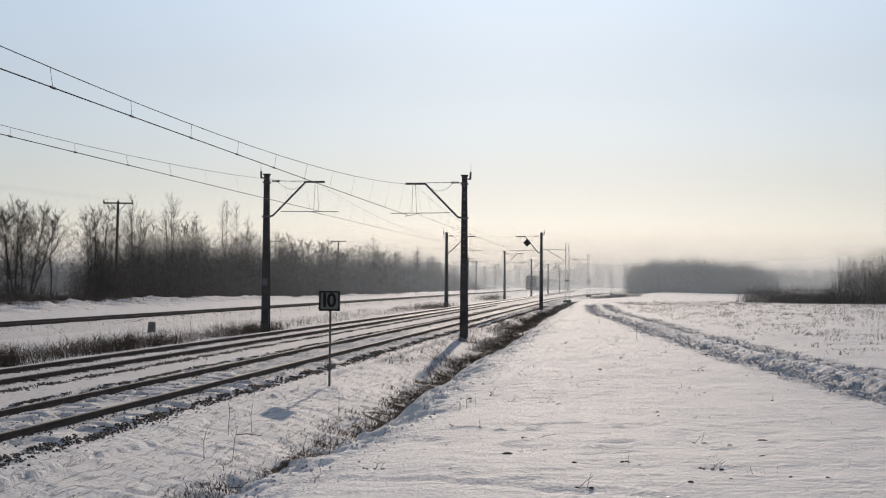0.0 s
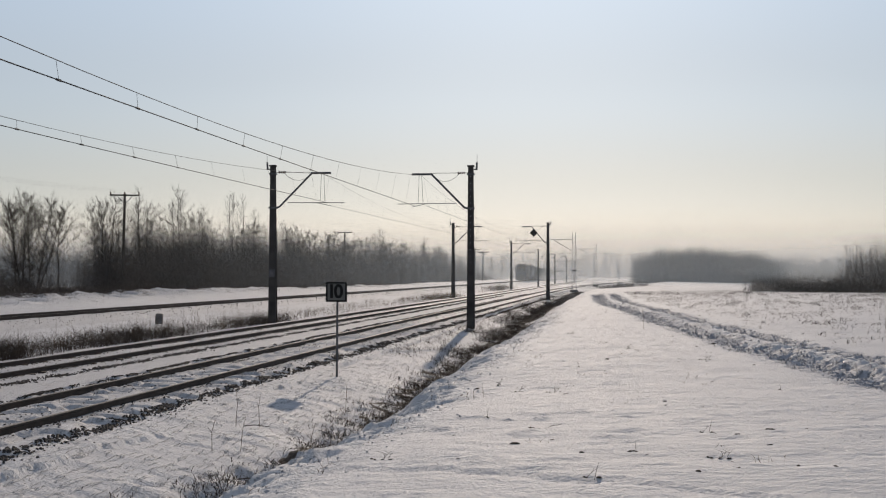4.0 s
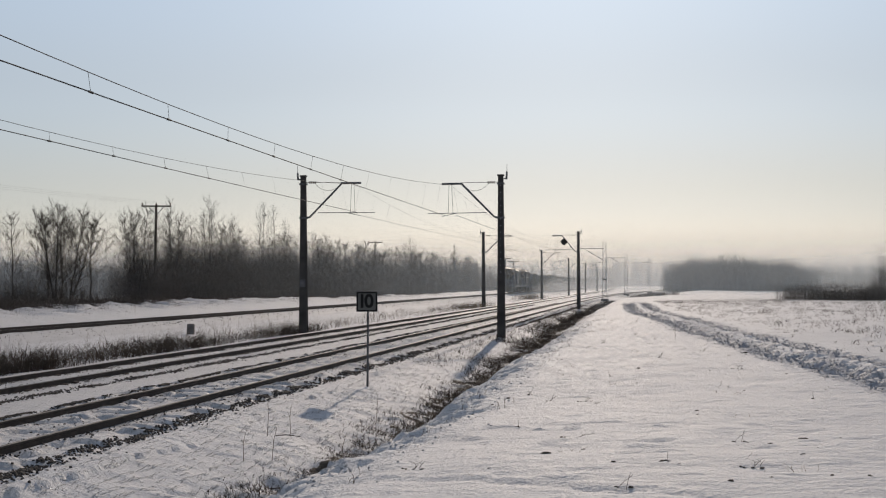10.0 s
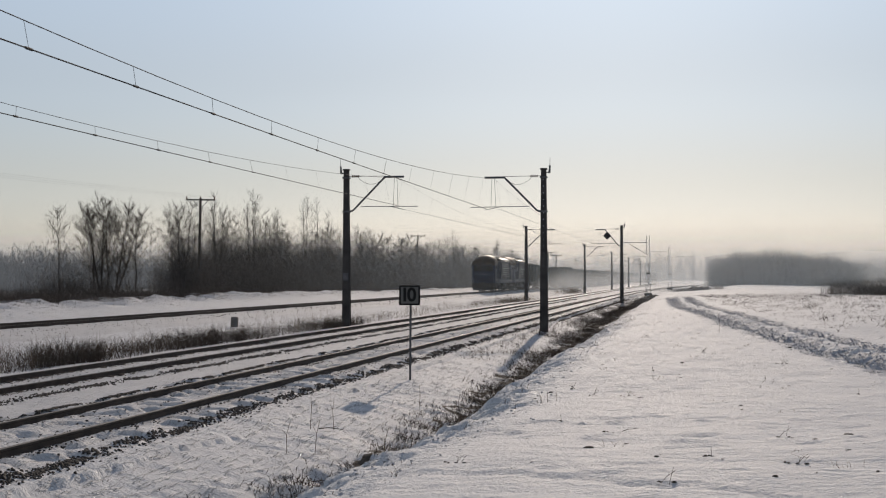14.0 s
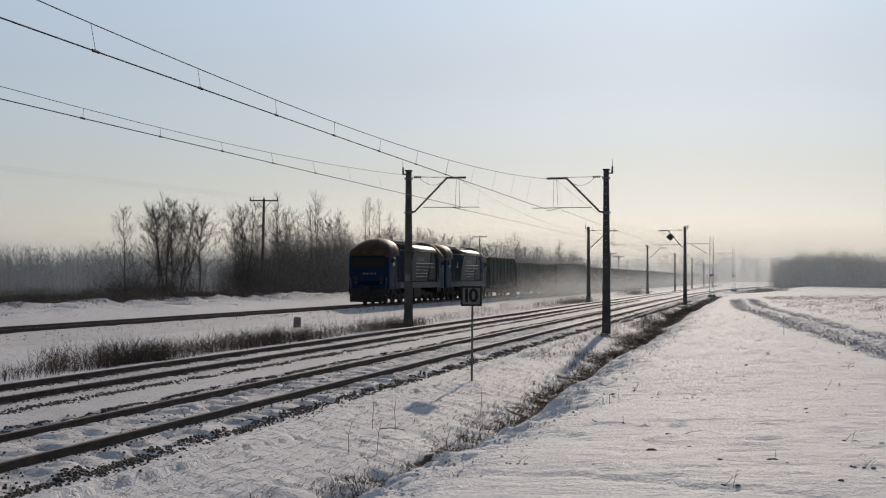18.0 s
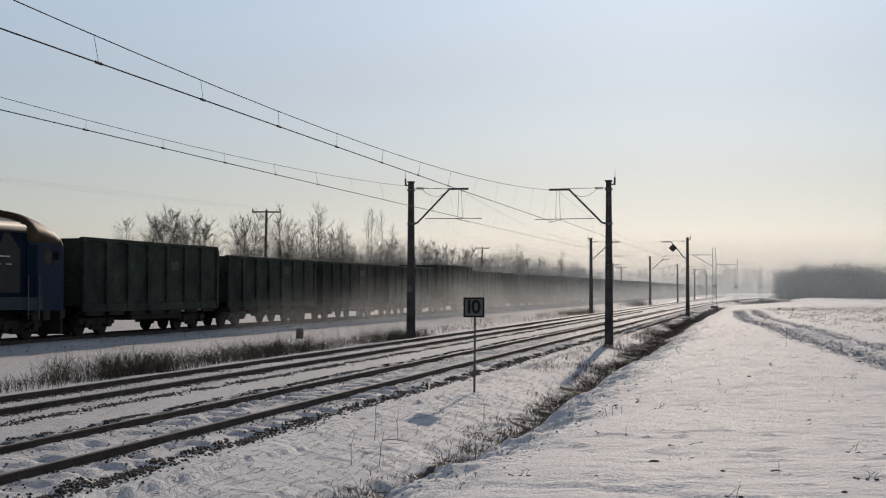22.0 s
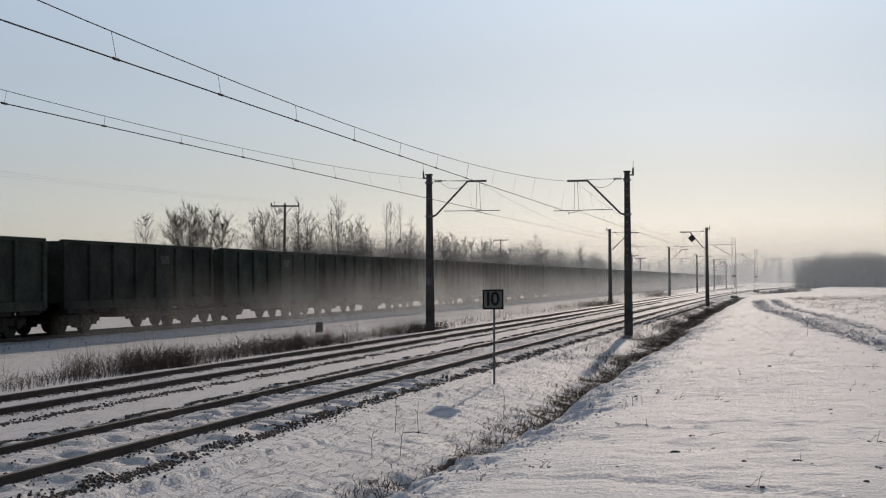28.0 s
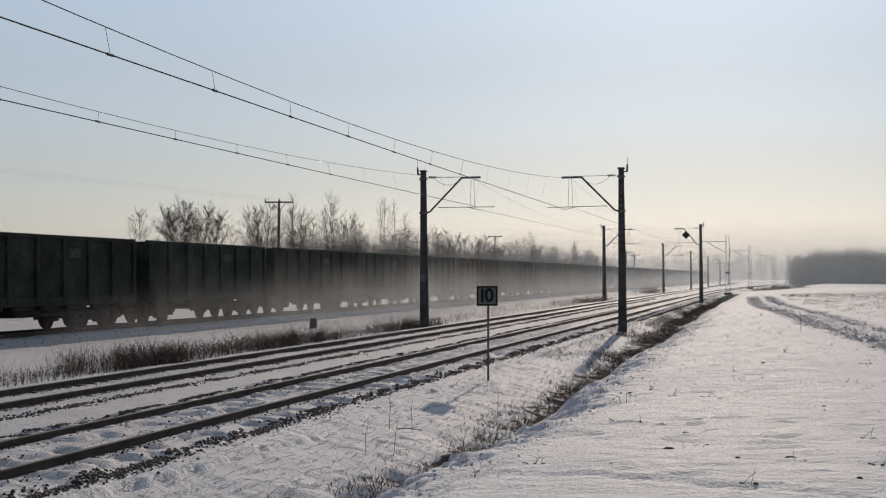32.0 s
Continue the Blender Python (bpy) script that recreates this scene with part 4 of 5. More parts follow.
kinds = [
    tree_thing(21, 11.2, 0.11, "tall bare birch with several stems above the thicket", BIRCH, 0.75, 4, 3, tw=0.008),
    tree_thing(22, 8.0, 0.085, "bare spreading many-stemmed tree on the bank", BARK, 1.25, 8, 3, tw=0.009),
    tree_thing(23, 12.0, 0.09, "slender bare birch with upswept limbs", BIRCH, 0.6, 3, 1, tw=0.008),
    tree_thing(24, 8.8, 0.10, "bushy bare tree at the wood edge", BARK, 1.1, 6, 2, tw=0.009),
    tree_thing(25, 7.2, 0.08, "thin bare tree beside larger ones", BARK, 0.8, 5, 1, tw=0.009),
]

TREES = [
    (0, -47.5, 143.5, 20), (2, -47, 162.5, 80), (2, -47.5, 169.5, 200), (2, -48.5, 166.5, 310), (1, -47, 103.3, 30), (1, -47.3, 106.8, 120), (4, -47, 110.8, 220), (4, -47.2, 96.8, 75),
    (3, -47, 121.5, 45), (3, -46.5, 129.8, 190), (4, -47.5, 125.5, 300), (3, -48, 151, 10), (4, -47, 155, 90), (3, -48.5, 178, 150), (3, -47, 191.5, 20), (1, -49, 200, 100),
    (3, -47.5, 209, 250), (3, -47, 218.5, 60), (1, -48, 233, 170), (3, -47, 247, 0), (0, -48, 268.5, 80), (3, -47, 275, 240), (3, -48, 296, 130), (0, -48, 331, 30), (3, -47, 345, 90), (1, -47.5, 362, 200),
    (4, -33.6, 382, 10), (4, -40.0, 420, 140), (4, -52.0, 132, 15), (3, -54.0, 138, 260), (4, -53, 147, 70), (2, -55, 152, 130), (3, -56, 160, 33), (4, -54, 174, 210), (0, -57, 182, 95), (4, -53, 186, 320), (3, -55, 196, 60), (2, -56, 205, 12),
    (4, -52, 214, 240), (3, -58, 222, 180), (4, -54, 228, 45), (0, -60, 240, 300), (3, -55, 252, 110), (4, -53, 260, 20), (3, -57, 284, 75), (4, -54, 304, 205), (3, -56, 316, 140),
]


def forest():
    used = set()
    for k, x, y, turn in TREES:
        m = pose(x, y, gz(x, y), 0, 0, turn)
        if k not in used:
            used.add(k)
            kinds[k].matrix_basis = m
        else:
            copy_thing(kinds[k], m)


forest()


# ---- power line pole ----


def power_pole(x, y, h, label):
    ob = empty("power_pole", pose(x, y, 0, 0, 0, 20), label, "utility pole", "power line poles")
    z0 = gz(x, y) - 0.3
    part("pole", tubes(((-0.15, 0, z0), (0, 0, h), 0.16, 0.11)), BARK, ob, "dark wooden pole")
    part("cross_arm", boxes((-1.35, 1.35, -0.06, 0.06, h - 0.22, h - 0.08), bevel=0.02), BARK, ob)
    part("brace", tubes(((-0.7, 0, h - 0.2), (0, 0, h - 1.0), 0.035), ((0.7, 0, h - 0.2), (0, 0, h - 1.0), 0.035), seg=6), STEEL, ob)
    for s in (-1.28, 0.0, 1.28):
        part("insulator", tubes(((s, 0, h - 0.1), (s, 0, h + 0.16), 0.05, 0.06), seg=8), GLASSY, ob)
    return ob


POLES = [(-46.0, 123.5, 9.55), (-62, 42.0, 10.9), (-52.0, 255.0, 10.0), (-33.6, 330.0, 7.4), (-32.3, 300.0, 7.6)]
for x, y, h in POLES:
    power_pole(x, y, h, "wooden pole with a cross-arm rising from the brush")
for (xa, ya, ha), (xb, yb, hb) in ((POLES[1], POLES[0]),):
    line = empty("power_lines", pose(0, 0, 0), "three thin sagging power lines", "power line")
    for s in (-1.28, 0.0, 1.28):
        w = new("power_wire", span_wire("power_wire", (xa + s, ya, ha + 0.1), (xb + s, yb, hb + 0.1), 0.35, 0.0035, ""))
        w.parent = line

# ---- mist ----


def mist_bank(y, amount, height, x0=-700, x1=700, tone=(0.40, 0.47, 0.53)):
    vs = [(x0, 0, -1.5), (x1, 0, -1.5), (x1, 0, height), (x0, 0, height)]
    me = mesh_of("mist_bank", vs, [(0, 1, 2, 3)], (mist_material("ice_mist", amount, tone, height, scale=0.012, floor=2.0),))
    ob = new("mist_bank", me)
    ob.matrix_basis = pose(0, y, 0)
    return tagged(ob, "thin sunlit winter mist over the snow", "mist", kind="structure")


# added sheet that pales the far left wood with haze
side_mist = mist_bank(0, 0.2, 12, -150, 150, (0.62, 0.64, 0.65))
side_mist.matrix_basis = pose(-78, 185, 0, 0, 0, 90)


# flat sheets give the distance haze; far ones are coloured paler for brightness
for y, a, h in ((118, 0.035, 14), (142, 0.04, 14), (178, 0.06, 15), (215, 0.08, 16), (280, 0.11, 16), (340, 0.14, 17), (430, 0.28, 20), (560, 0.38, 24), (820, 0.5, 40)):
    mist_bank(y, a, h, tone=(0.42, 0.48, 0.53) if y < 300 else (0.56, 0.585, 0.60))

# ---- train ----


def ring_loft(name, rings, mat, caps=True, smooth=True):
    n = len(rings[0])
    vs = [p for r in rings for p in r]
    fs = []
    for k in range(len(rings) - 1):
        for q in range(n):
            a, b = k * n + q, k * n + (q + 1) % n
            fs.append((a, b, b + n, a + n))
    if caps:
        fs.append(tuple(range(n))[::-1])
        fs.append(tuple(range((len(rings) - 1) * n, len(rings) * n)))
    return mesh_of(name, vs, fs, (mat,), smooth=smooth)


def hull(y, half, z0, shoulder, top, round_=0.5):
    """A body section across the train: straight sides, rounded shoulders, arched roof."""
    pts = [(-half, y, z0), (-half, y, shoulder)]
    for k in range(1, 12):
        a = math.pi * k / 12
        pts.append((-half * math.cos(a) * 1.0 if k != 6 else 0.0, y, shoulder + (top - shoulder) * math.sin(a) ** 0.8))
    return pts + [(half, y, shoulder), (half, y, z0)]


def wheel_mesh():
    bm = bmesh.new()
    tube(bm, (-0.07, 0, 0), (0.06, 0, 0), 0.475, seg=20)
    tube(bm, (-0.1, 0, 0), (-0.06, 0, 0), 0.505, seg=20)
    tube(bm, (0.06, 0, 0), (0.12, 0, 0), 0.14, seg=10)
    return finish(bm, "wheel", UNDER)


WHEEL = wheel_mesh()


def bogie(parent, y, axles, label=""):
    bm = boxes((-1.12, -0.98, y - axles[-1] - 0.55, y + axles[-1] + 0.55, 0.45, 0.72), (0.98, 1.12, y - axles[-1] - 0.55, y + axles[-1] + 0.55, 0.45, 0.72), (-1.0, 1.0, y - 0.25, y + 0.25, 0.5, 0.8), bevel=0.04)
    for a in axles:
        for s in (-1, 1):
            box(bm, s * 1.1 - 0.1, s * 1.1 + 0.1, y + a - 0.17, y + a + 0.17, 0.33, 0.64, 0.04)
    for a, c in zip(axles, axles[1:]):
        mid = y + (a + c) / 2
        for s in (-1, 1):
            box(bm, s * 1.0 - 0.09, s * 1.0 + 0.09, mid - 0.4, mid + 0.4, 0.24, 0.6, 0.05)
    for a in (axles[0] + 0.95, axles[-1] - 0.95):
        for s in (-1, 1):
            tube(bm, (s * 1.05, y + a, 0.35), (s * 1.05, y + a, 0.75), 0.11, seg=10)
    b = part("bogie", bm, UNDER, parent, label)
    for a in axles:
        part("axle", tubes(((-0.9, y + a, 0.475), (0.9, y + a, 0.475), 0.08), seg=10), UNDER, b)
        for s in (-1, 1):
            part("wheel", WHEEL, None, b, m=pose(s * 0.76, y + a, 0.475, 0, 0, 0 if s > 0 else 180))
    return b


def coupler(parent, y, s):
    part("coupler", boxes((-0.14, 0.14, min(y, y + s * 0.55), max(y, y + s * 0.55), 0.92, 1.18), (-0.24, 0.24, min(y + s * 0.4, y + s * 0.62), max(y + s * 0.4, y + s * 0.62), 0.86, 1.24), bevel=0.03), UNDER, parent)


def wagon(label, paint, height):
    """Open four-axle box wagon: ribbed sides, top rail, frame and bogies. Its front is at y=0."""
    ob = empty("goods_wagon", pose(0, 0, 0), label, "goods wagon", "goods wagons of the train")
    L, hw, z0, z1 = 13.3, 1.47, 1.22, height
    f = 0.6
    part("floor", boxes((-hw, hw, f, f + L, z0 - 0.05, z0 + 0.06)), UNDER, ob)
    for s in (-1, 1):
        x = s * hw
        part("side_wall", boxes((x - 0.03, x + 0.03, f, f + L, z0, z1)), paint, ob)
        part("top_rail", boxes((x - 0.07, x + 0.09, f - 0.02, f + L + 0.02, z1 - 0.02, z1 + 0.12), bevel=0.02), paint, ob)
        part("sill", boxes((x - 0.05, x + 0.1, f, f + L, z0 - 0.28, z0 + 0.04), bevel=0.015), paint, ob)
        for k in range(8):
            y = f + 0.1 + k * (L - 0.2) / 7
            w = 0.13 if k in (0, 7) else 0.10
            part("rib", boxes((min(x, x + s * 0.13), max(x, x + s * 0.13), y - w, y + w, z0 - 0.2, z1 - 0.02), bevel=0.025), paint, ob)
        for k in (4,):
            y = f + 0.55 + k * (L - 0.2) / 7
            part("data_plate", boxes((min(x, x + s * 0.05), max(x, x + s * 0.05), y, y + 0.85, z0 + 1.45, z0 + 1.8)), PALE, ob, "pale worn marking panel")
        for k in range(7):
            y = f + 0.45 + k * (L - 0.2) / 7
            part("hatch_flap", boxes((x - 0.08, x + 0.03, y, y + 1.3, z0 - 0.42, z0 - 0.22), bevel=0.015), UNDER, ob)
        for z in (0.6, 0.9, 1.5, 1.9, 2.3, 2.7, 3.1):
            part("ladder_rung", tubes(((x + s * 0.1, f + 0.2, z), (x + s * 0.1, f + 0.62, z), 0.014), seg=5), UNDER, ob)
    for y in (f, f + L):
        part("end_wall", boxes((-hw, hw, y - 0.04, y + 0.04, z0, z1 + 0.06), (-hw, hw, y - 0.09, y + 0.09, z0 + 0.7, z0 + 0.85), (-hw, hw, y - 0.09, y + 0.09, z0 + 1.5, z0 + 1.65), bevel=0.01), paint, ob)
    part("centre_beam", boxes((-0.25, 0.25, 0.4, L + 0.8, 0.85, 1.2), (-1.1, 1.1, 2.5, 2.8, 0.9, 1.2), (-1.1, 1.1, 11.7, 12.0, 0.9, 1.2), bevel=0.02), UNDER, ob)
    part("hopper", boxes((-1.28, 1.28, 5.3, 10.3, 0.55, 1.12), bevel=0.12), UNDER, ob, "dark hopper between the bogies")
    part("brake_cylinder", tubes(((0.5, 6.4, 0.8), (0.5, 7.6, 0.8), 0.2), seg=12), UNDER, ob)
    for y in (2.65, 11.85):
        bogie(ob, y, (-0.925, 0.925))
    coupler(ob, f, -1)
    coupler(ob, f + L, 1)
    return ob


def cab_rings(fl, hw, zb, sh):
    """Lower shell and roof of a cab whose nose rounds off."""
    low, roof = [], []
    for y, k, t in ((0.0, 0.95, 3.58), (0.08, 0.98, 3.82), (0.3, 0.995, 4.05), (0.75, 1.0, 4.3), (1.3, 1.0, 4.5), (1.9, 1.0, 4.62), (2.7, 1.0, 4.66)):
        s0 = sh - (0.2 if y < 0.2 else 0.0)
        h = hw * k
        low.append([(-h, fl(y), zb), (-h, fl(y), 2.0), (-h, fl(y), s0), (h, fl(y), s0), (h, fl(y), 2.0), (h, fl(y), zb)])
        arc = []
        for q in range(13):
            an = math.pi * q / 12
            arc.append((-h * 1.004 * math.cos(an), fl(y), s0 + (t - s0) * math.sin(an) ** 0.75))
        roof.append(arc)
    return low, roof


def sheet(x0, x1, pts):
    """A flat plate from x0 to x1 with a polygonal outline in y, z."""
    bm = bmesh.new()
    a = [bm.verts.new((x0, y, z)) for y, z in pts]
    b = [bm.verts.new((x1, y, z)) for y, z in pts]
    n = len(pts)
    bm.faces.new(a)
    bm.faces.new(b[::-1])
    for k in range(n):
        bm.faces.new((a[k], a[(k + 1) % n], b[(k + 1) % n], b[k]))
    return bm


def locomotive(label):
    """Six-axle diesel: cab at each end, louvred engine room between. Its nose is at y=0."""
    ob = empty("diesel_locomotive", pose(0, 0, 0), label, "locomotive", "locomotives of the train")
    L, hw = 17.1, 1.48
    zb, sh = 1.05, 3.5
    for e in (0, 1):
        fl = (lambda y: y) if e == 0 else (lambda y: L - y)
        span = lambda p, q: sorted((fl(p), fl(q)))
        low, roof = cab_rings(fl, hw, zb, sh)
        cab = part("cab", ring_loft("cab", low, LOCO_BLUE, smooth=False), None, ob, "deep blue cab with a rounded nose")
        part("cab_roof", ring_loft("cab_roof", roof, LOCO_BROWN), None, ob, "rounded cab roof brown with exhaust dirt")
        y0, y1 = span(-0.015, 0.03)
        for s in (-1, 1):
            part("windscreen", boxes((min(s * 0.03, s * 1.2), max(s * 0.03, s * 1.2), y0, y1, 2.55, 3.27), bevel=0.012), GLASS, cab, "dark windscreen pane")
            part("wiper", tubes(((s * 0.55, fl(-0.03), 2.6), (s * 0.3, fl(-0.03), 3.1), 0.012), seg=5), UNDER, cab)
            part("headlight", tubes(((s * 0.92, fl(-0.06), 1.82), (s * 0.92, fl(0.1), 1.82), 0.12), seg=16), LAMP, cab, "round headlight")
            part("headlight_rim", tubes(((s * 0.92, fl(-0.05), 1.82), (s * 0.92, fl(0.1), 1.82), 0.16), seg=16), UNDER, cab)
            part("tail_light", tubes(((s * 0.92, fl(-0.04), 1.5), (s * 0.92, fl(0.1), 1.5), 0.07), seg=10), RED, cab)
            x = s * hw
            part("side_window", boxes((x - 0.012, x + 0.012, *span(0.95, 1.6), 2.68, 3.3), bevel=0.01), GLASS, cab, "dark side window")
            part("cab_door", boxes((x - 0.01, x + 0.016, *span(2.05, 2.62), 1.25, 3.4), bevel=0.008), LOCO_DARK, cab, "dark cab door")
            part("mirror", boxes((min(x, x + s * 0.16), max(x, x + s * 0.16), *span(0.75, 0.8), 2.9, 3.2), bevel=0.01), UNDER, cab)
            for y in (1.95, 2.72):
                part("handrail", tubes(((x + s * 0.05, fl(y), 0.75), (x + s * 0.05, fl(y), 2.3), 0.018), seg=6), STEEL, cab, "thin steel handrail")
            part("nose_rail", tubes(((s * 1.22, fl(-0.08), 0.6), (s * 1.3, fl(-0.05), 1.9), 0.02), seg=6), STEEL, cab)
            for z in (0.32, 0.62, 0.92):
                part("step", boxes((min(s * 1.2, s * 1.52), max(s * 1.2, s * 1.52), *span(2.0, 2.6), z, z + 0.04)), UNDER, ob)
        part("top_light", boxes((-0.2, 0.2, *span(-0.02, 0.2), 3.5, 3.66), bevel=0.03), LAMP, cab, "small light over the windscreen")
        part("sun_visor", boxes((-1.15, 1.15, *span(-0.14, 0.05), 3.31, 3.38), bevel=0.01), LOCO_DARK, cab)
        for k, w in enumerate((0.22, 0.16, 0.2, 0.16)):
            x = -0.44 + k * 0.27
            part("emblem_bar", boxes((x, x + w, *span(-0.012, 0.02), 2.08, 2.2)), LOGO, cab)
        part("nose_grille", boxes((-0.75, 0.75, *span(-0.012, 0.02), 1.35, 1.62), bevel=0.005), LOCO_DARK, cab)
        part("horn", tubes(((0.3, fl(1.7), 4.52), (0.3, fl(1.35), 4.5), 0.04, 0.07), seg=10), UNDER, cab)
        part("horn", tubes(((-0.25, fl(1.7), 4.52), (-0.25, fl(1.4), 4.5), 0.04, 0.07), seg=10), UNDER, cab)
        part("snow_plough", boxes((-1.35, 1.35, *span(-0.08, 0.12), 0.16, 0.78), bevel=0.04), UNDER, ob)
        part("buffer_beam", boxes((-1.44, 1.44, *span(-0.1, 0.3), 0.74, 1.1), bevel=0.04), UNDER, ob)
        coupler(ob, fl(0.0), -1 if e == 0 else 1)
        for y in (0.95, 1.7):
            part("sand_box", boxes((1.05, 1.4, *span(y, y + 0.5), 0.7, 1.1), bevel=0.03), UNDER, ob)
            part("sand_box", boxes((-1.4, -1.05, *span(y, y + 0.5), 0.7, 1.1), bevel=0.03), UNDER, ob)
    w = hw * 0.97
    body = part("engine_room", boxes((-w, w, 2.65, L - 2.65, 1.5, 3.83)), LOCO_DARK, ob, "navy engine room with rows of louvres")
    arch = lambda y: [(-w * 1.003 * math.cos(math.pi * q / 12), y, 3.83 + 0.58 * math.sin(math.pi * q / 12) ** 0.75) for q in range(13)]
    part("engine_roof", ring_loft("engine_roof", [arch(2.65), arch(L - 2.65)], LOCO_ROOF), None, ob, "arched sooty engine-room roof")
    part("sole_bar", boxes((-hw - 0.02, hw + 0.02, 1.7, L - 1.7, 1.1, 1.54), bevel=0.02), LOCO_SILL, ob, "slate-blue band along the frame")
    for s in (-1, 1):
        x = s * w
        a, b = (x, x + 0.012) if s > 0 else (x - 0.012, x)
        part("livery_panel", sheet(a, b, [(5.6, 1.62), (11.2, 1.62), (12.5, 3.76), (7.1, 3.76)]), LOCO_GREY, body, "silver slanted livery panel")
        a, b = (x + 0.013, x + 0.02) if s > 0 else (x - 0.02, x - 0.013)
        for k in range(4):
            y = 8.0 + k * 0.62
            part("emblem_bar", boxes((a, b, y, y + 0.42, 3.1, 3.4)), LOGO, body)
        for r in range(4):
            for c in range(5):
                y, z = 7.75 + c * 0.72, 1.92 + r * 0.25
                part("louvre", boxes((min(x, x + s * 0.06), max(x, x + s * 0.06), y, y + 0.4, z, z + 0.035), bevel=0.012), LOUVRE_GLINT, body)
        # one long line of painted glint above the louvre rows
        part("glint_ledge", boxes((min(x, x + s * 0.07), max(x, x + s * 0.07), 7.7, 13.2, 2.93, 2.97), bevel=0.014), LOUVRE_GLINT, body, "thin ledge above the louvres, sun glint in its colour")
        for c in range(3):
            part("louvre", boxes((min(x, x + s * 0.06), max(x, x + s * 0.06), 11.5 + c * 0.72, 11.9 + c * 0.72, 2.67, 2.7), bevel=0.012), LOUVRE_GLINT, body)
        for pts in ([(11.6, 1.7), (13.95, 1.7), (13.95, 3.2), (13.2, 3.76), (12.85, 3.76)], [(7.6, 1.75), (10.9, 1.75), (11.4, 2.85), (8.2, 2.85)]):
            part("grille_panel", sheet(a, b, pts), BLACK, body, "black slanted grille panel")
        part("gutter", boxes((min(x, x + s * 0.06), max(x, x + s * 0.06), 2.75, L - 2.75, 3.8, 3.87), bevel=0.01), LOCO_GREY, body)
        part("engine_window", boxes((min(x, x + s * 0.016), max(x, x + s * 0.016), 4.2, 4.75, 2.75, 3.2), bevel=0.02), GLASS, body)
        part("battery_box", boxes((s * 1.34 - 0.1, s * 1.34 + 0.1, 7.2, 9.4, 0.42, 1.06), bevel=0.04), UNDER, ob, "grimy battery box under the frame")
        part("air_tank", tubes(((s * 1.15, 9.6, 0.75), (s * 1.15, 11.0, 0.75), 0.2), seg=14), UNDER, ob)
    part("roof_hatch", boxes((-0.95, 0.95, 3.0, 6.4, 4.2, 4.53), bevel=0.08), LOCO_ROOF, ob, "sooty raised roof hatch")
    part("roof_hatch", boxes((-0.85, 0.85, 6.7, 10.4, 4.24, 4.46), bevel=0.06), LOCO_ROOF, ob)
    part("exhaust_stack", tubes(((0.2, 8.4, 4.36), (0.2, 8.4, 4.62), 0.22, 0.2), seg=14), UNDER, ob, "black exhaust stack")
    for y in (11.4, 13.0):
        part("fan_housing", tubes(((0, y, 4.2), (0, y, 4.5), 0.72, 0.68), seg=20), LOCO_ROOF, ob, "round roof fan housing")
    part("fuel_tank", boxes((-1.15, 1.15, 6.3, 10.4, 0.32, 1.1), bevel=0.14), UNDER, ob)
    for y in (3.6, 13.5):
        bogie(ob, y, (-2.0, 0.0, 2.0))
    return ob


WAGON_PITCH = 14.52
train = []
loco = locomotive("blue and charcoal diesel locomotive with silver stripe")
train.append((loco, -0.5))
train.append((copy_thing(loco, pose(0, 0, 0)), 17.1))
wk = [
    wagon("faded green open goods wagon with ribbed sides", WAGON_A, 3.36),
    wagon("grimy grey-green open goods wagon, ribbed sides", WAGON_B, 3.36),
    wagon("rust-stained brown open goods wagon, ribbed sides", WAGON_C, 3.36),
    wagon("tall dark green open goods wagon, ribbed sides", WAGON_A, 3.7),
]
ORDER = [3, 0, 1, 0, 3, 1, 0, 0, 1, 0, 1, 0, 2, 1, 0, 1, 0, 0, 2, 0, 1, 0, 0, 1]
fresh = set()
for k in range(46):
    w = wk[ORDER[k % len(ORDER)] if k < 24 or ORDER[k % len(ORDER)] != 3 else 1]
    at = 34.8 + k * WAGON_PITCH
    if id(w) in fresh:
        w = copy_thing(w, pose(0, 0, 0))
    fresh.add(id(w))
    train.append((w, at))


def snow_dust():
    """Powder whirled up along the train: thin sunlit veils that follow it and then hang over the track."""
    veil = {}
    cloud = empty("snow_dust", pose(0, 0, 0), "sunlit snow powder whirled up along the train", "snow dust")
    rng = np.random.RandomState(6)
    y, k = 0.0, 0
    while y < 420:
        level = 0 if y < 9 else 1 if y < 22 else 2 if y < 40 else 3
        key = (level, k % 5)
        if key not in veil:
            h = (1.1, 1.8, 2.6, 3.2)[level] + 0.35 * (k % 5)
            mt = mist_material("snow_powder", (0.045, 0.08, 0.135, 0.2)[level], (0.50, 0.515, 0.525), h, scale=0.45, stretch=(1, 1, 1.3), floor=0.0, soft_x=3.6, half=6.4)
            xs, zs = np.linspace(1.4, 6.5, 12), np.linspace(-0.25, h, 5)
            vs = [(x, 0.5 * math.sin(x * 0.9 + k) + 0.3 * math.sin(z * 2 + k), z) for z in zs for x in xs]
            fs = [(i * 12 + j, i * 12 + j + 1, (i + 1) * 12 + j + 1, (i + 1) * 12 + j) for i in range(4) for j in range(11)]
            veil[key] = mesh_of("veil", vs, fs, (mt,), smooth=True)
        part("veil", veil[key], None, cloud, m=pose(rng.uniform(-0.4, 0.4), y, 0))
        y += 2.6 if y < 60 else 4.0
        k += 1
    return cloud


dust = snow_dust()
NOSE = [(0, 428.5), (6, 325.5), (9, 268.6), (13, 192.6), (16.5, 123.5), (19, 72.95), (20, 52.7), (25, -46.9), (32, -186.2)]


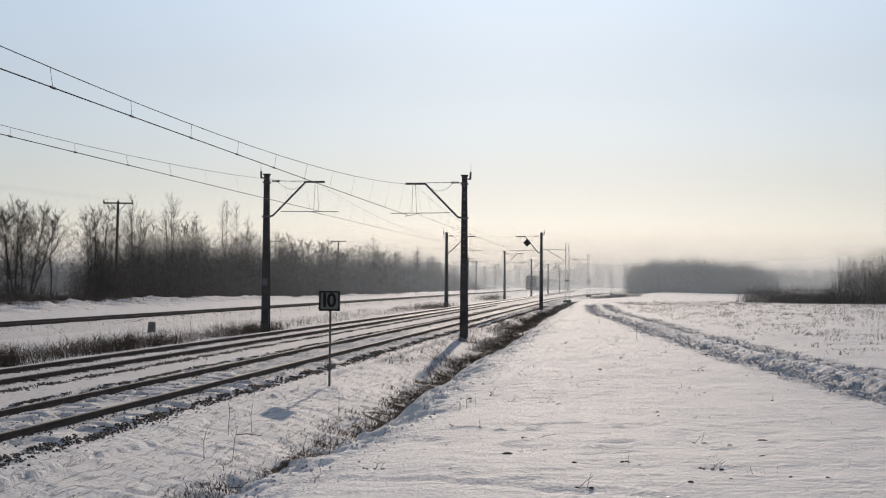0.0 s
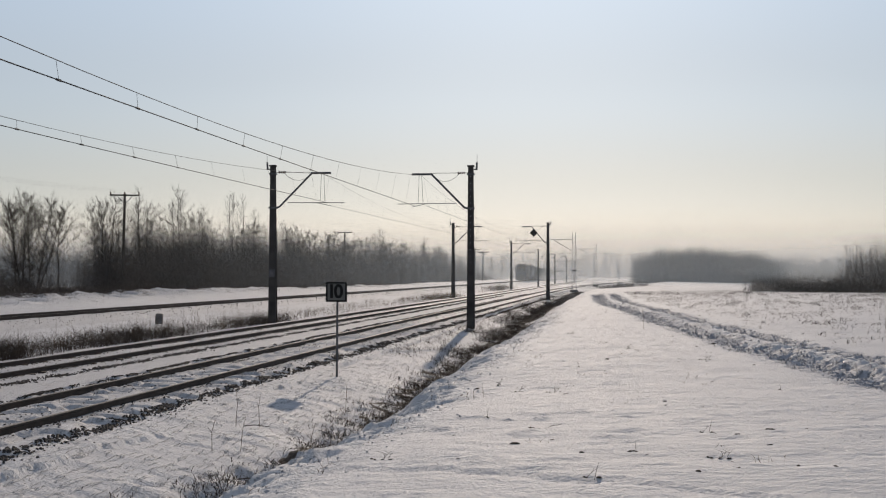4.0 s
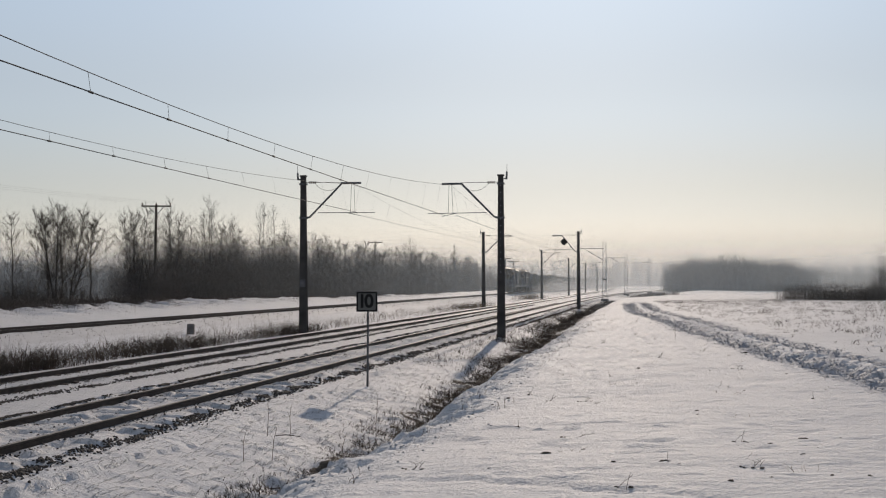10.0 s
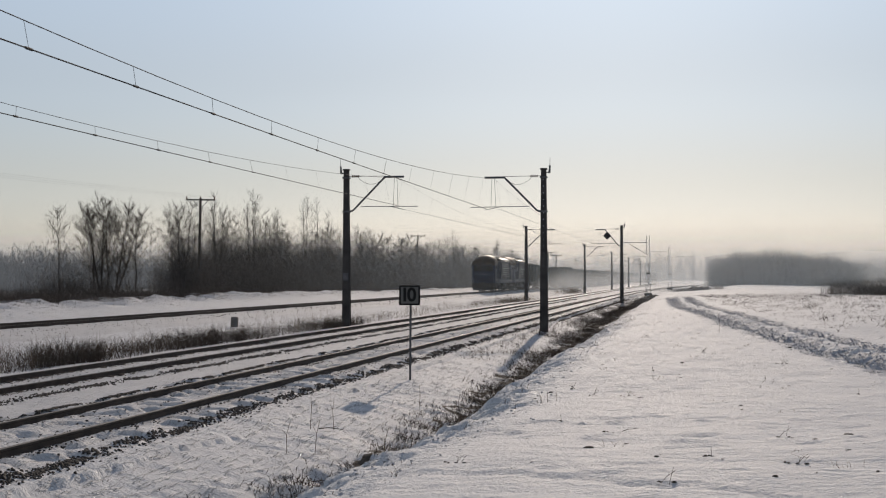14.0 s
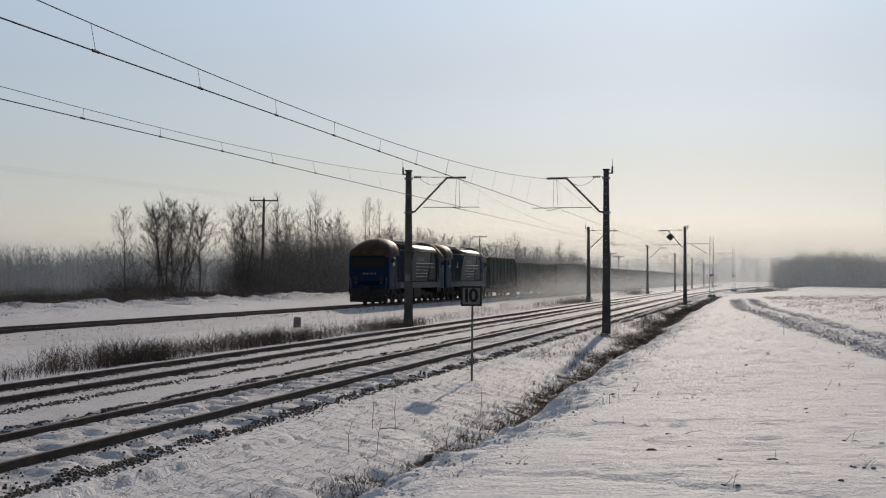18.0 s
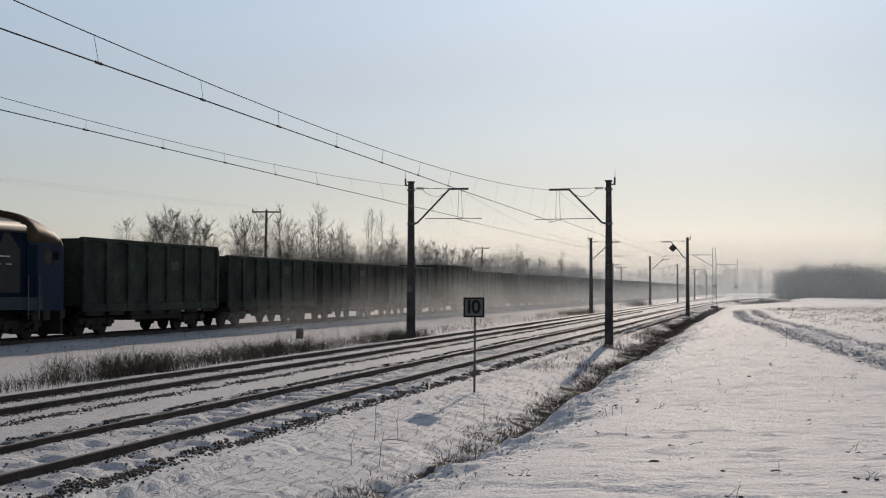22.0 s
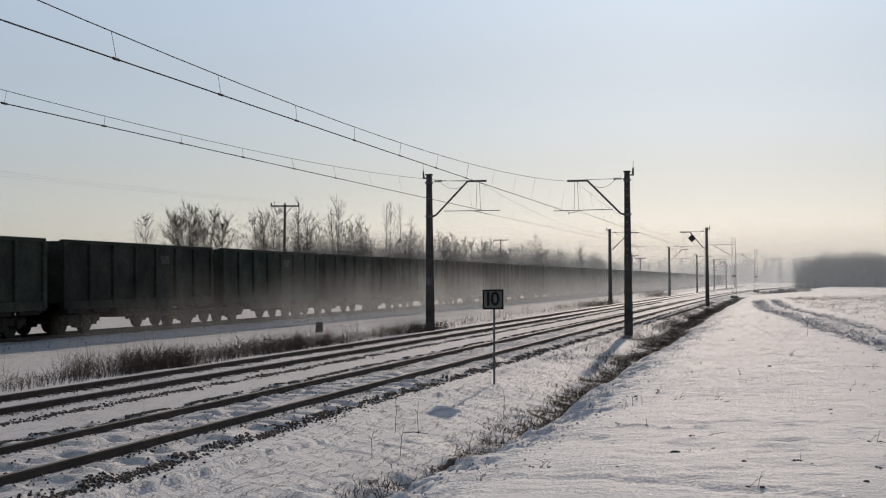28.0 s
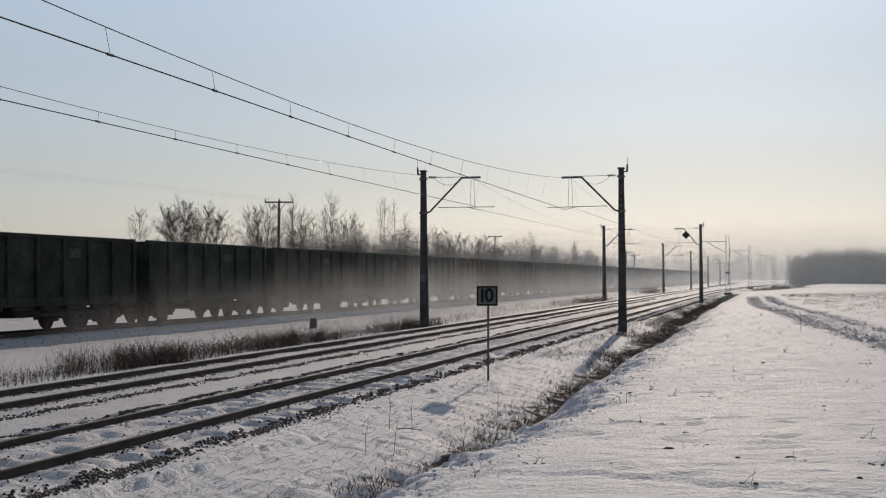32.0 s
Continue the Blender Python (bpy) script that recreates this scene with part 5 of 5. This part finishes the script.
def motions():
    for ob, back in train:
        walk(ob, [(t, pose(BROAD_X, y + back, BROAD_Z)) for t, y in NOSE])
    # the powder follows the second engine, then stays hanging over the track
    walk(dust, [(t, pose(BROAD_X, y, BROAD_Z)) for t, y in ((0, 450.0), (6, 348.0), (9, 291.5), (13, 216.0), (16.5, 147.5), (18, 118.0), (19, 99.0), (20, 83.0), (21, 69.0), (22.5, 55.0), (25, 45.0), (32, 42.0))])

# ---- weeds, grass and field litter ----


def grass(name, spots, mat, label, width=0.006, seed=1, category="grass", forks=1):
    """Many thin bent stalks with side shoots in one mesh. spots: x, y, height, spread, count, lean."""
    rng = np.random.RandomState(seed)
    A = np.asarray(spots, float)
    S = np.repeat(A, A[:, 4].astype(int), 0)
    n = len(S)
    bx, by = S[:, 0] + rng.normal(size=n) * S[:, 3], S[:, 1] + rng.normal(size=n) * S[:, 3]
    base = np.stack([bx, by, ground_z(bx, by) - 0.02], 1)
    hh = S[:, 2] * (0.4 + 0.8 * rng.rand(n))
    bend = rng.normal(size=(n, 2)) * (S[:, 5] * hh)[:, None]
    mid = base + np.stack([bend[:, 0] * 0.3, bend[:, 1] * 0.3, hh * 0.6], 1)
    tip = base + np.stack([bend[:, 0], bend[:, 1], hh * (1 - 0.3 * S[:, 5])], 1)
    out = [slivers(rng, base, mid, width), slivers(rng, mid - (mid - base) * 0.25, tip, width * 0.8)]
    for _ in range(forks):
        at = base + (mid - base) * (0.4 + 0.6 * rng.rand(n))[:, None]
        out.append(slivers(rng, at, at + np.stack([rng.normal(size=n) * 0.3 * hh, rng.normal(size=n) * 0.3 * hh, (0.1 + 0.3 * rng.rand(n)) * hh], 1), width * 0.7))
    return tagged(new(name, tri_mesh(name, np.concatenate(out), 3, mat)), label, category, kind="stuff")


def build_weeds():
    rng = np.random.RandomState(31)
    spots = []
    for yy in np.arange(20, 67, 0.24):
        m = float(bumps(yy, 2.0, 2.6))
        for _ in range(3):
            spots.append((-16.1 - rng.rand() ** 1.6 * 2.6, yy, 0.2 + (0.12 if yy < 42 else 0.0) + 0.75 * m * rng.rand(), 0.2, int((1.5 + 14 * m ** 2.0) * (2.2 if yy < 40 else 1.5)), 0.4))
    grass("trackside_weeds", spots, WEED, "dark dead weeds sticking out of the snow", 0.007, 2, "weeds", 3)
    spots = [(-16.4 - rng.rand() * 2.2, yy, 0.55 + 0.55 * rng.rand(), 0.1, 5, 0.12) for yy in np.arange(19, 68, 0.3)]
    grass("tall_stalks", spots, DRY, "tall dry stalks along the track", 0.004, 3, "weeds", 4)
    spots = [(-16.6 - rng.rand() * 4.5, 66 + rng.rand() * 80, 0.2 + 0.4 * rng.rand(), 0.3, 12, 0.3) for _ in range(240)]
    grass("frosty_grass", spots, DRY, "thin dry grass between the tracks", 0.005, 4)
    spots = [(-17.3 + rng.normal() * 0.9, 130 + rng.normal() * 3.5, 0.3 + 0.7 * rng.rand(), 0.35, 16, 0.35) for _ in range(45)]
    spots += [(-18.6 + rng.normal() * 1.0, 207 + rng.normal() * 7, 0.5 + 0.9 * rng.rand(), 0.5, 14, 0.35) for _ in range(50)]
    grass("trackside_bush", spots, DRY, "low bare bushes at the foot of a mast", 0.008, 5, "bush", 4)
    # ditch
    spots = []
    for yy in np.arange(15, 190, 0.14):
        dens = float(np.interp(yy, [15, 24, 34, 42, 50, 150, 190], [0.8, 0.85, 0.9, 0.85, 0.75, 0.65, 0.5]))
        m = float(bumps(yy, 9.0, 3.5))
        for _ in range(4):
            if rng.rand() < dens * (0.3 + 0.8 * m):
                off = 0.05 + rng.normal() * 0.28 - (0.5 * rng.rand() if yy > 42 else 0)
                spots.append((float(ditch_x(yy)) + off, yy, (0.13 if yy < 40 else 0.18) + 0.14 * m * rng.rand(), 0.13, 11, 0.8))
    grass("ditch_weeds", spots, WEED, "dark matted weeds in the ditch", 0.007, 6, "weeds", 2)
    spots = []
    for yy in np.arange(40, 170, 0.16):
        for _ in range(2):
            off = -0.2 - 1.9 * rng.rand() ** 1.4
            patch = float(bumps(yy + 50, off * 3.0, 3.2))
            if rng.rand() < (patch - 0.3) * 2.2:
                spots.append((float(ditch_x(yy)) + off, yy, 0.12 + 0.3 * rng.rand() ** 2, 0.22, int(5 + 9 * patch), 0.7))
    grass("bank_weeds", spots, WEED, "dead weeds on the side of the embankment", 0.007, 7, "weeds", 2)
    spots = [(-0.7 + rng.normal() * 2.2, 221 + rng.normal() * 3, 0.5 + 0.5 * rng.rand(), 0.5, 22, 0.5) for _ in range(60)]
    grass("bend_bush", spots, WEED, "low dark bushes inside the bend", 0.014, 22, "bush", 3)
    # stubble over the far field
    spots = []
    for _ in range(3000):
        yy = 31 + 99 * rng.rand() ** 0.8
        xx = float(rut_mid(yy)) + 1.8 + 26 * rng.rand()
        spots.append((xx, yy, 0.05 + 0.25 * rng.rand() ** 2.5, 0.2, 9, 0.8))
    grass("field_stubble", spots, WEED, "sparse stubble breaking through the snow", 0.010, 8)
    spots = [(xx, yy, 0.05 + 0.1 * rng.rand() ** 2, 0.06, 7, 0.9) for xx, yy in zip(-2.8 + 8 * rng.rand(170), 11.5 + 60 * rng.rand(170))]
    grass("snowfield_sprigs", spots, DRY, "scattered sprigs of dry grass in the snow", 0.003, 9)
    spots = [(float(ditch_x(yy)) + 1.0 + 1.5 * rng.rand(), yy, 0.06 + 0.14 * rng.rand(), 0.1, 5, 0.6) for yy in np.arange(12, 120, 0.8)]
    grass("ditch_edge_grass", spots, DRY, "dry grass along the edge of the ditch", 0.005, 10)
    for x, y, h in ((-6.05, 22.6, 0.55), (-6.3, 22.0, 0.6), (-5.6, 19.8, 0.5), (-5.9, 19.4, 0.45), (-3.9, 17.0, 0.5), (0.55, 41, 0.62), (-5.4, 26.5, 0.6)):
        st = new("dry_stalk", finish(tubes(((0, 0, -0.1), (0.02, 0.03, h * 0.6), 0.0045, 0.0035), ((0.02, 0.03, h * 0.6), (0.08, 0.02, h), 0.0035, 0.002), ((0.02, 0.03, h * 0.6), (-0.06, 0.05, h * 0.8), 0.0025, 0.0015), seg=5), "dry_stalk", DRY))
        st.matrix_basis = pose(x, y, gz(x, y), 0, 0, rng.rand() * 360)
        tagged(st, "single dry stalk standing in the snow", "stalk", "dry stalks")


build_weeds()


def lump_mesh(seed, size):
    """An uneven clod, flattened below."""
    bm = bmesh.new()
    bmesh.ops.create_icosphere(bm, subdivisions=2, radius=size)
    rng = np.random.RandomState(seed)
    for v in bm.verts:
        k = 0.45 + 1.1 * float(bumps(v.co.x * 70 + seed * 5, v.co.y * 70 + v.co.z * 50, 1.0))
        v.co = Vector((v.co.x * 1.5 * k, v.co.y * k, max(-0.3 * size, v.co.z * 0.6 * k)))
    return finish(bm, "earth_clod", EARTH)


CLODS = [lump_mesh(k, 0.026) for k in range(5)]
rng0 = random.Random(8)
SPOTS = [(2.87, 13.55, 1.6), (-0.75, 14.4, 1.0), (1.15, 14.6, 1.0), (1.45, 12.0, 0.9), (1.75, 11.9, 0.9), (0.6, 11.6, 0.9), (0.95, 11.9, 0.8), (1.9, 15.0, 0.7), (0.9, 46.0, 2.4), (2.0, 32.2, 2.0), (-0.4, 13.1, 0.9), (0.2, 12.9, 0.7)]
for k in range(120):
    yy = 11 + 50 * rng0.random() ** 1.3
    SPOTS.append((rng0.uniform(-2.6, 2.6 + yy * 0.04), yy, 0.35 + 1.1 * rng0.random() ** 2.5))
for k, (x, y, s) in enumerate(SPOTS):
    ob = new("earth_clod", CLODS[k % 5])
    ob.matrix_basis = pose(x, y, gz(x, y) - 0.005, 0, 0, rng0.uniform(0, 360))
    ob.scale = (s, s, s)
    tagged(ob, "small dark clod of earth on the snow", "clod", "earth clods")


def weed_sprig(seed, lumps, stems, lean):
    """A few thin dead stems among small clods in the snow."""
    rng = np.random.RandomState(seed)
    ob = empty("weed_sprig", pose(0, 0, 0), "thin dead sprig among dark clods in snow", "weed", "weed sprigs")
    for k in range(lumps):
        part("clod", CLODS[k % 5], None, ob, m=pose(0.06 * k - 0.05 * lumps / 2 + rng.normal() * 0.02, rng.normal() * 0.05, 0.002, 0, 0, rng.rand() * 360) @ Matrix.Scale(0.35 + 0.45 * rng.rand() ** 2, 4))
    for k in range(stems):
        a = Vector((rng.normal() * 0.03, rng.normal() * 0.03, -0.02))
        tip = Vector((lean * (0.4 + 0.6 * rng.rand()) + rng.normal() * 0.04, rng.normal() * 0.05, 0.04 + 0.09 * rng.rand()))
        mid = a.lerp(tip, 0.55) + Vector((0, 0, 0.012))
        part("stem", tubes((a, mid, 0.0022, 0.0018), (mid, tip, 0.0018, 0.001), (mid, mid + Vector((rng.normal() * 0.03, 0.01, 0.03)), 0.0014, 0.0008), seg=5), WEED, ob)
    return ob


SPRIGS = [(0, 0.83, 14.92), (1, 0.87, 12.58), (0, -0.29, 11.36), (2, 0.1, 13.09), (3, -0.95, 15.41), (2, -0.81, 24.98), (1, 1.5, 25.96), (4, 0.08, 30.6), (2, -1.66, 16.89), (1, -2.31, 13.32), (0, -1.61, 21.22), (4, -0.82, 61.27), (2, 2.18, 20.04), (1, -1.03, 20.82), (2, -2.7, 20.55), (4, -2.04, 22.61), (0, -0.6, 34.0), (2, 1.0, 44.0), (4, 3.9, 41.0), (4, 6.5, 52.0), (1, -1.5, 40.0)]
sprig_kinds = [weed_sprig(1, 3, 2, 0.12), weed_sprig(2, 5, 3, 0.08), weed_sprig(3, 2, 1, -0.06), weed_sprig(4, 4, 2, 0.3), weed_sprig(5, 1, 4, 0.02)]
sprig_done = set()
for k, x, y in SPRIGS:
    m = pose(x, y, gz(x, y), 0, 0, (k * 37 + x * 90) % 50 - 25)
    if k in sprig_done:
        copy_thing(sprig_kinds[k], m)
    else:
        sprig_kinds[k].matrix_basis = m
        sprig_done.add(k)

for x, y, turn, L in ((-6.05, 22.4, -8, 0.45), (-4.98, 18.3, -6, 0.5)):
    bm = tubes(((-L / 2, 0, 0.0), (-L * 0.1, 0.02, 0.02), 0.008, 0.007), ((-L * 0.1, 0.02, 0.02), (L / 2, -0.01, 0.0), 0.007, 0.004), ((0, 0.015, 0.02), (L * 0.2, 0.06, 0.05), 0.004, 0.002), seg=6)
    tw = new("fallen_twig", finish(bm, "fallen_twig", WEED))
    tw.matrix_basis = pose(x, y, max(gz(x, y), gz(x + L / 2, y), gz(x - L / 2, y)) + 0.002, 0, 0, turn)
    tagged(tw, "dark fallen twig lying on the snowy slope", "twig", "fallen twigs")


def churn_lumps():
    """Broken crust thrown up by wheels along the ruts."""
    rng = np.random.RandomState(17)
    rows = []
    for _ in range(13000):
        y = 11 + 110 * rng.rand() ** 1.7
        side = rng.choice([-0.62, 0.62])
        x = float(rut_mid(y)) + side + rng.normal() * 0.22
        s = (0.006 + 0.013 * rng.rand() ** 2) * (1 + y / 80)
        rows.append((x, y, 0.2, s))
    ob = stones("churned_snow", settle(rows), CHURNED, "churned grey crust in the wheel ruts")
    tagged(ob, category="snow")


churn_lumps()


def bank_brush():
    rng = np.random.RandomState(19)
    spots = [(-31.6 - 5.5 * rng.rand() ** 0.6, yy, 0.06 + 0.22 * rng.rand() ** 2, 0.3, 10, 0.8) for yy in np.arange(45, 220, 0.16)]
    spots += [(-36.5 - 4 * rng.rand(), yy, 0.25 + 0.45 * rng.rand(), 0.4, 16, 0.5) for yy in np.arange(45, 220, 0.11)]
    grass("bank_brush", spots, WEED, "dark brush poking through the snowbank", 0.010, 20, "brush")
    spots = [(-7.3 + 2.2 * rng.rand(), yy, 0.04 + 0.06 * rng.rand(), 0.1, 4, 0.8) for yy in np.arange(12, 60, 0.5)]
    grass("slope_grass", spots, DRY, "short grass tips on the snowy slope", 0.004, 21)


bank_brush()


def snow_lumps():
    """Small lumps of crust along the ditch edge."""
    rng = np.random.RandomState(23)
    rows = []
    for _ in range(4200):
        y = 11 + 60 * rng.rand() ** 1.5
        x = float(ditch_x(y)) + 0.7 + abs(rng.normal()) * 0.7
        s = (0.006 + 0.013 * rng.rand() ** 3) * (1 + y / 90)
        rows.append((x, y, 0.1, s))
    # the lumps' near-side shade is in their grey-blue colour too
    tagged(stones("snow_lumps", settle(rows), SNOW_SHADED, "lumps of broken crust beside the ditch"), category="snow")


snow_lumps()


motions()
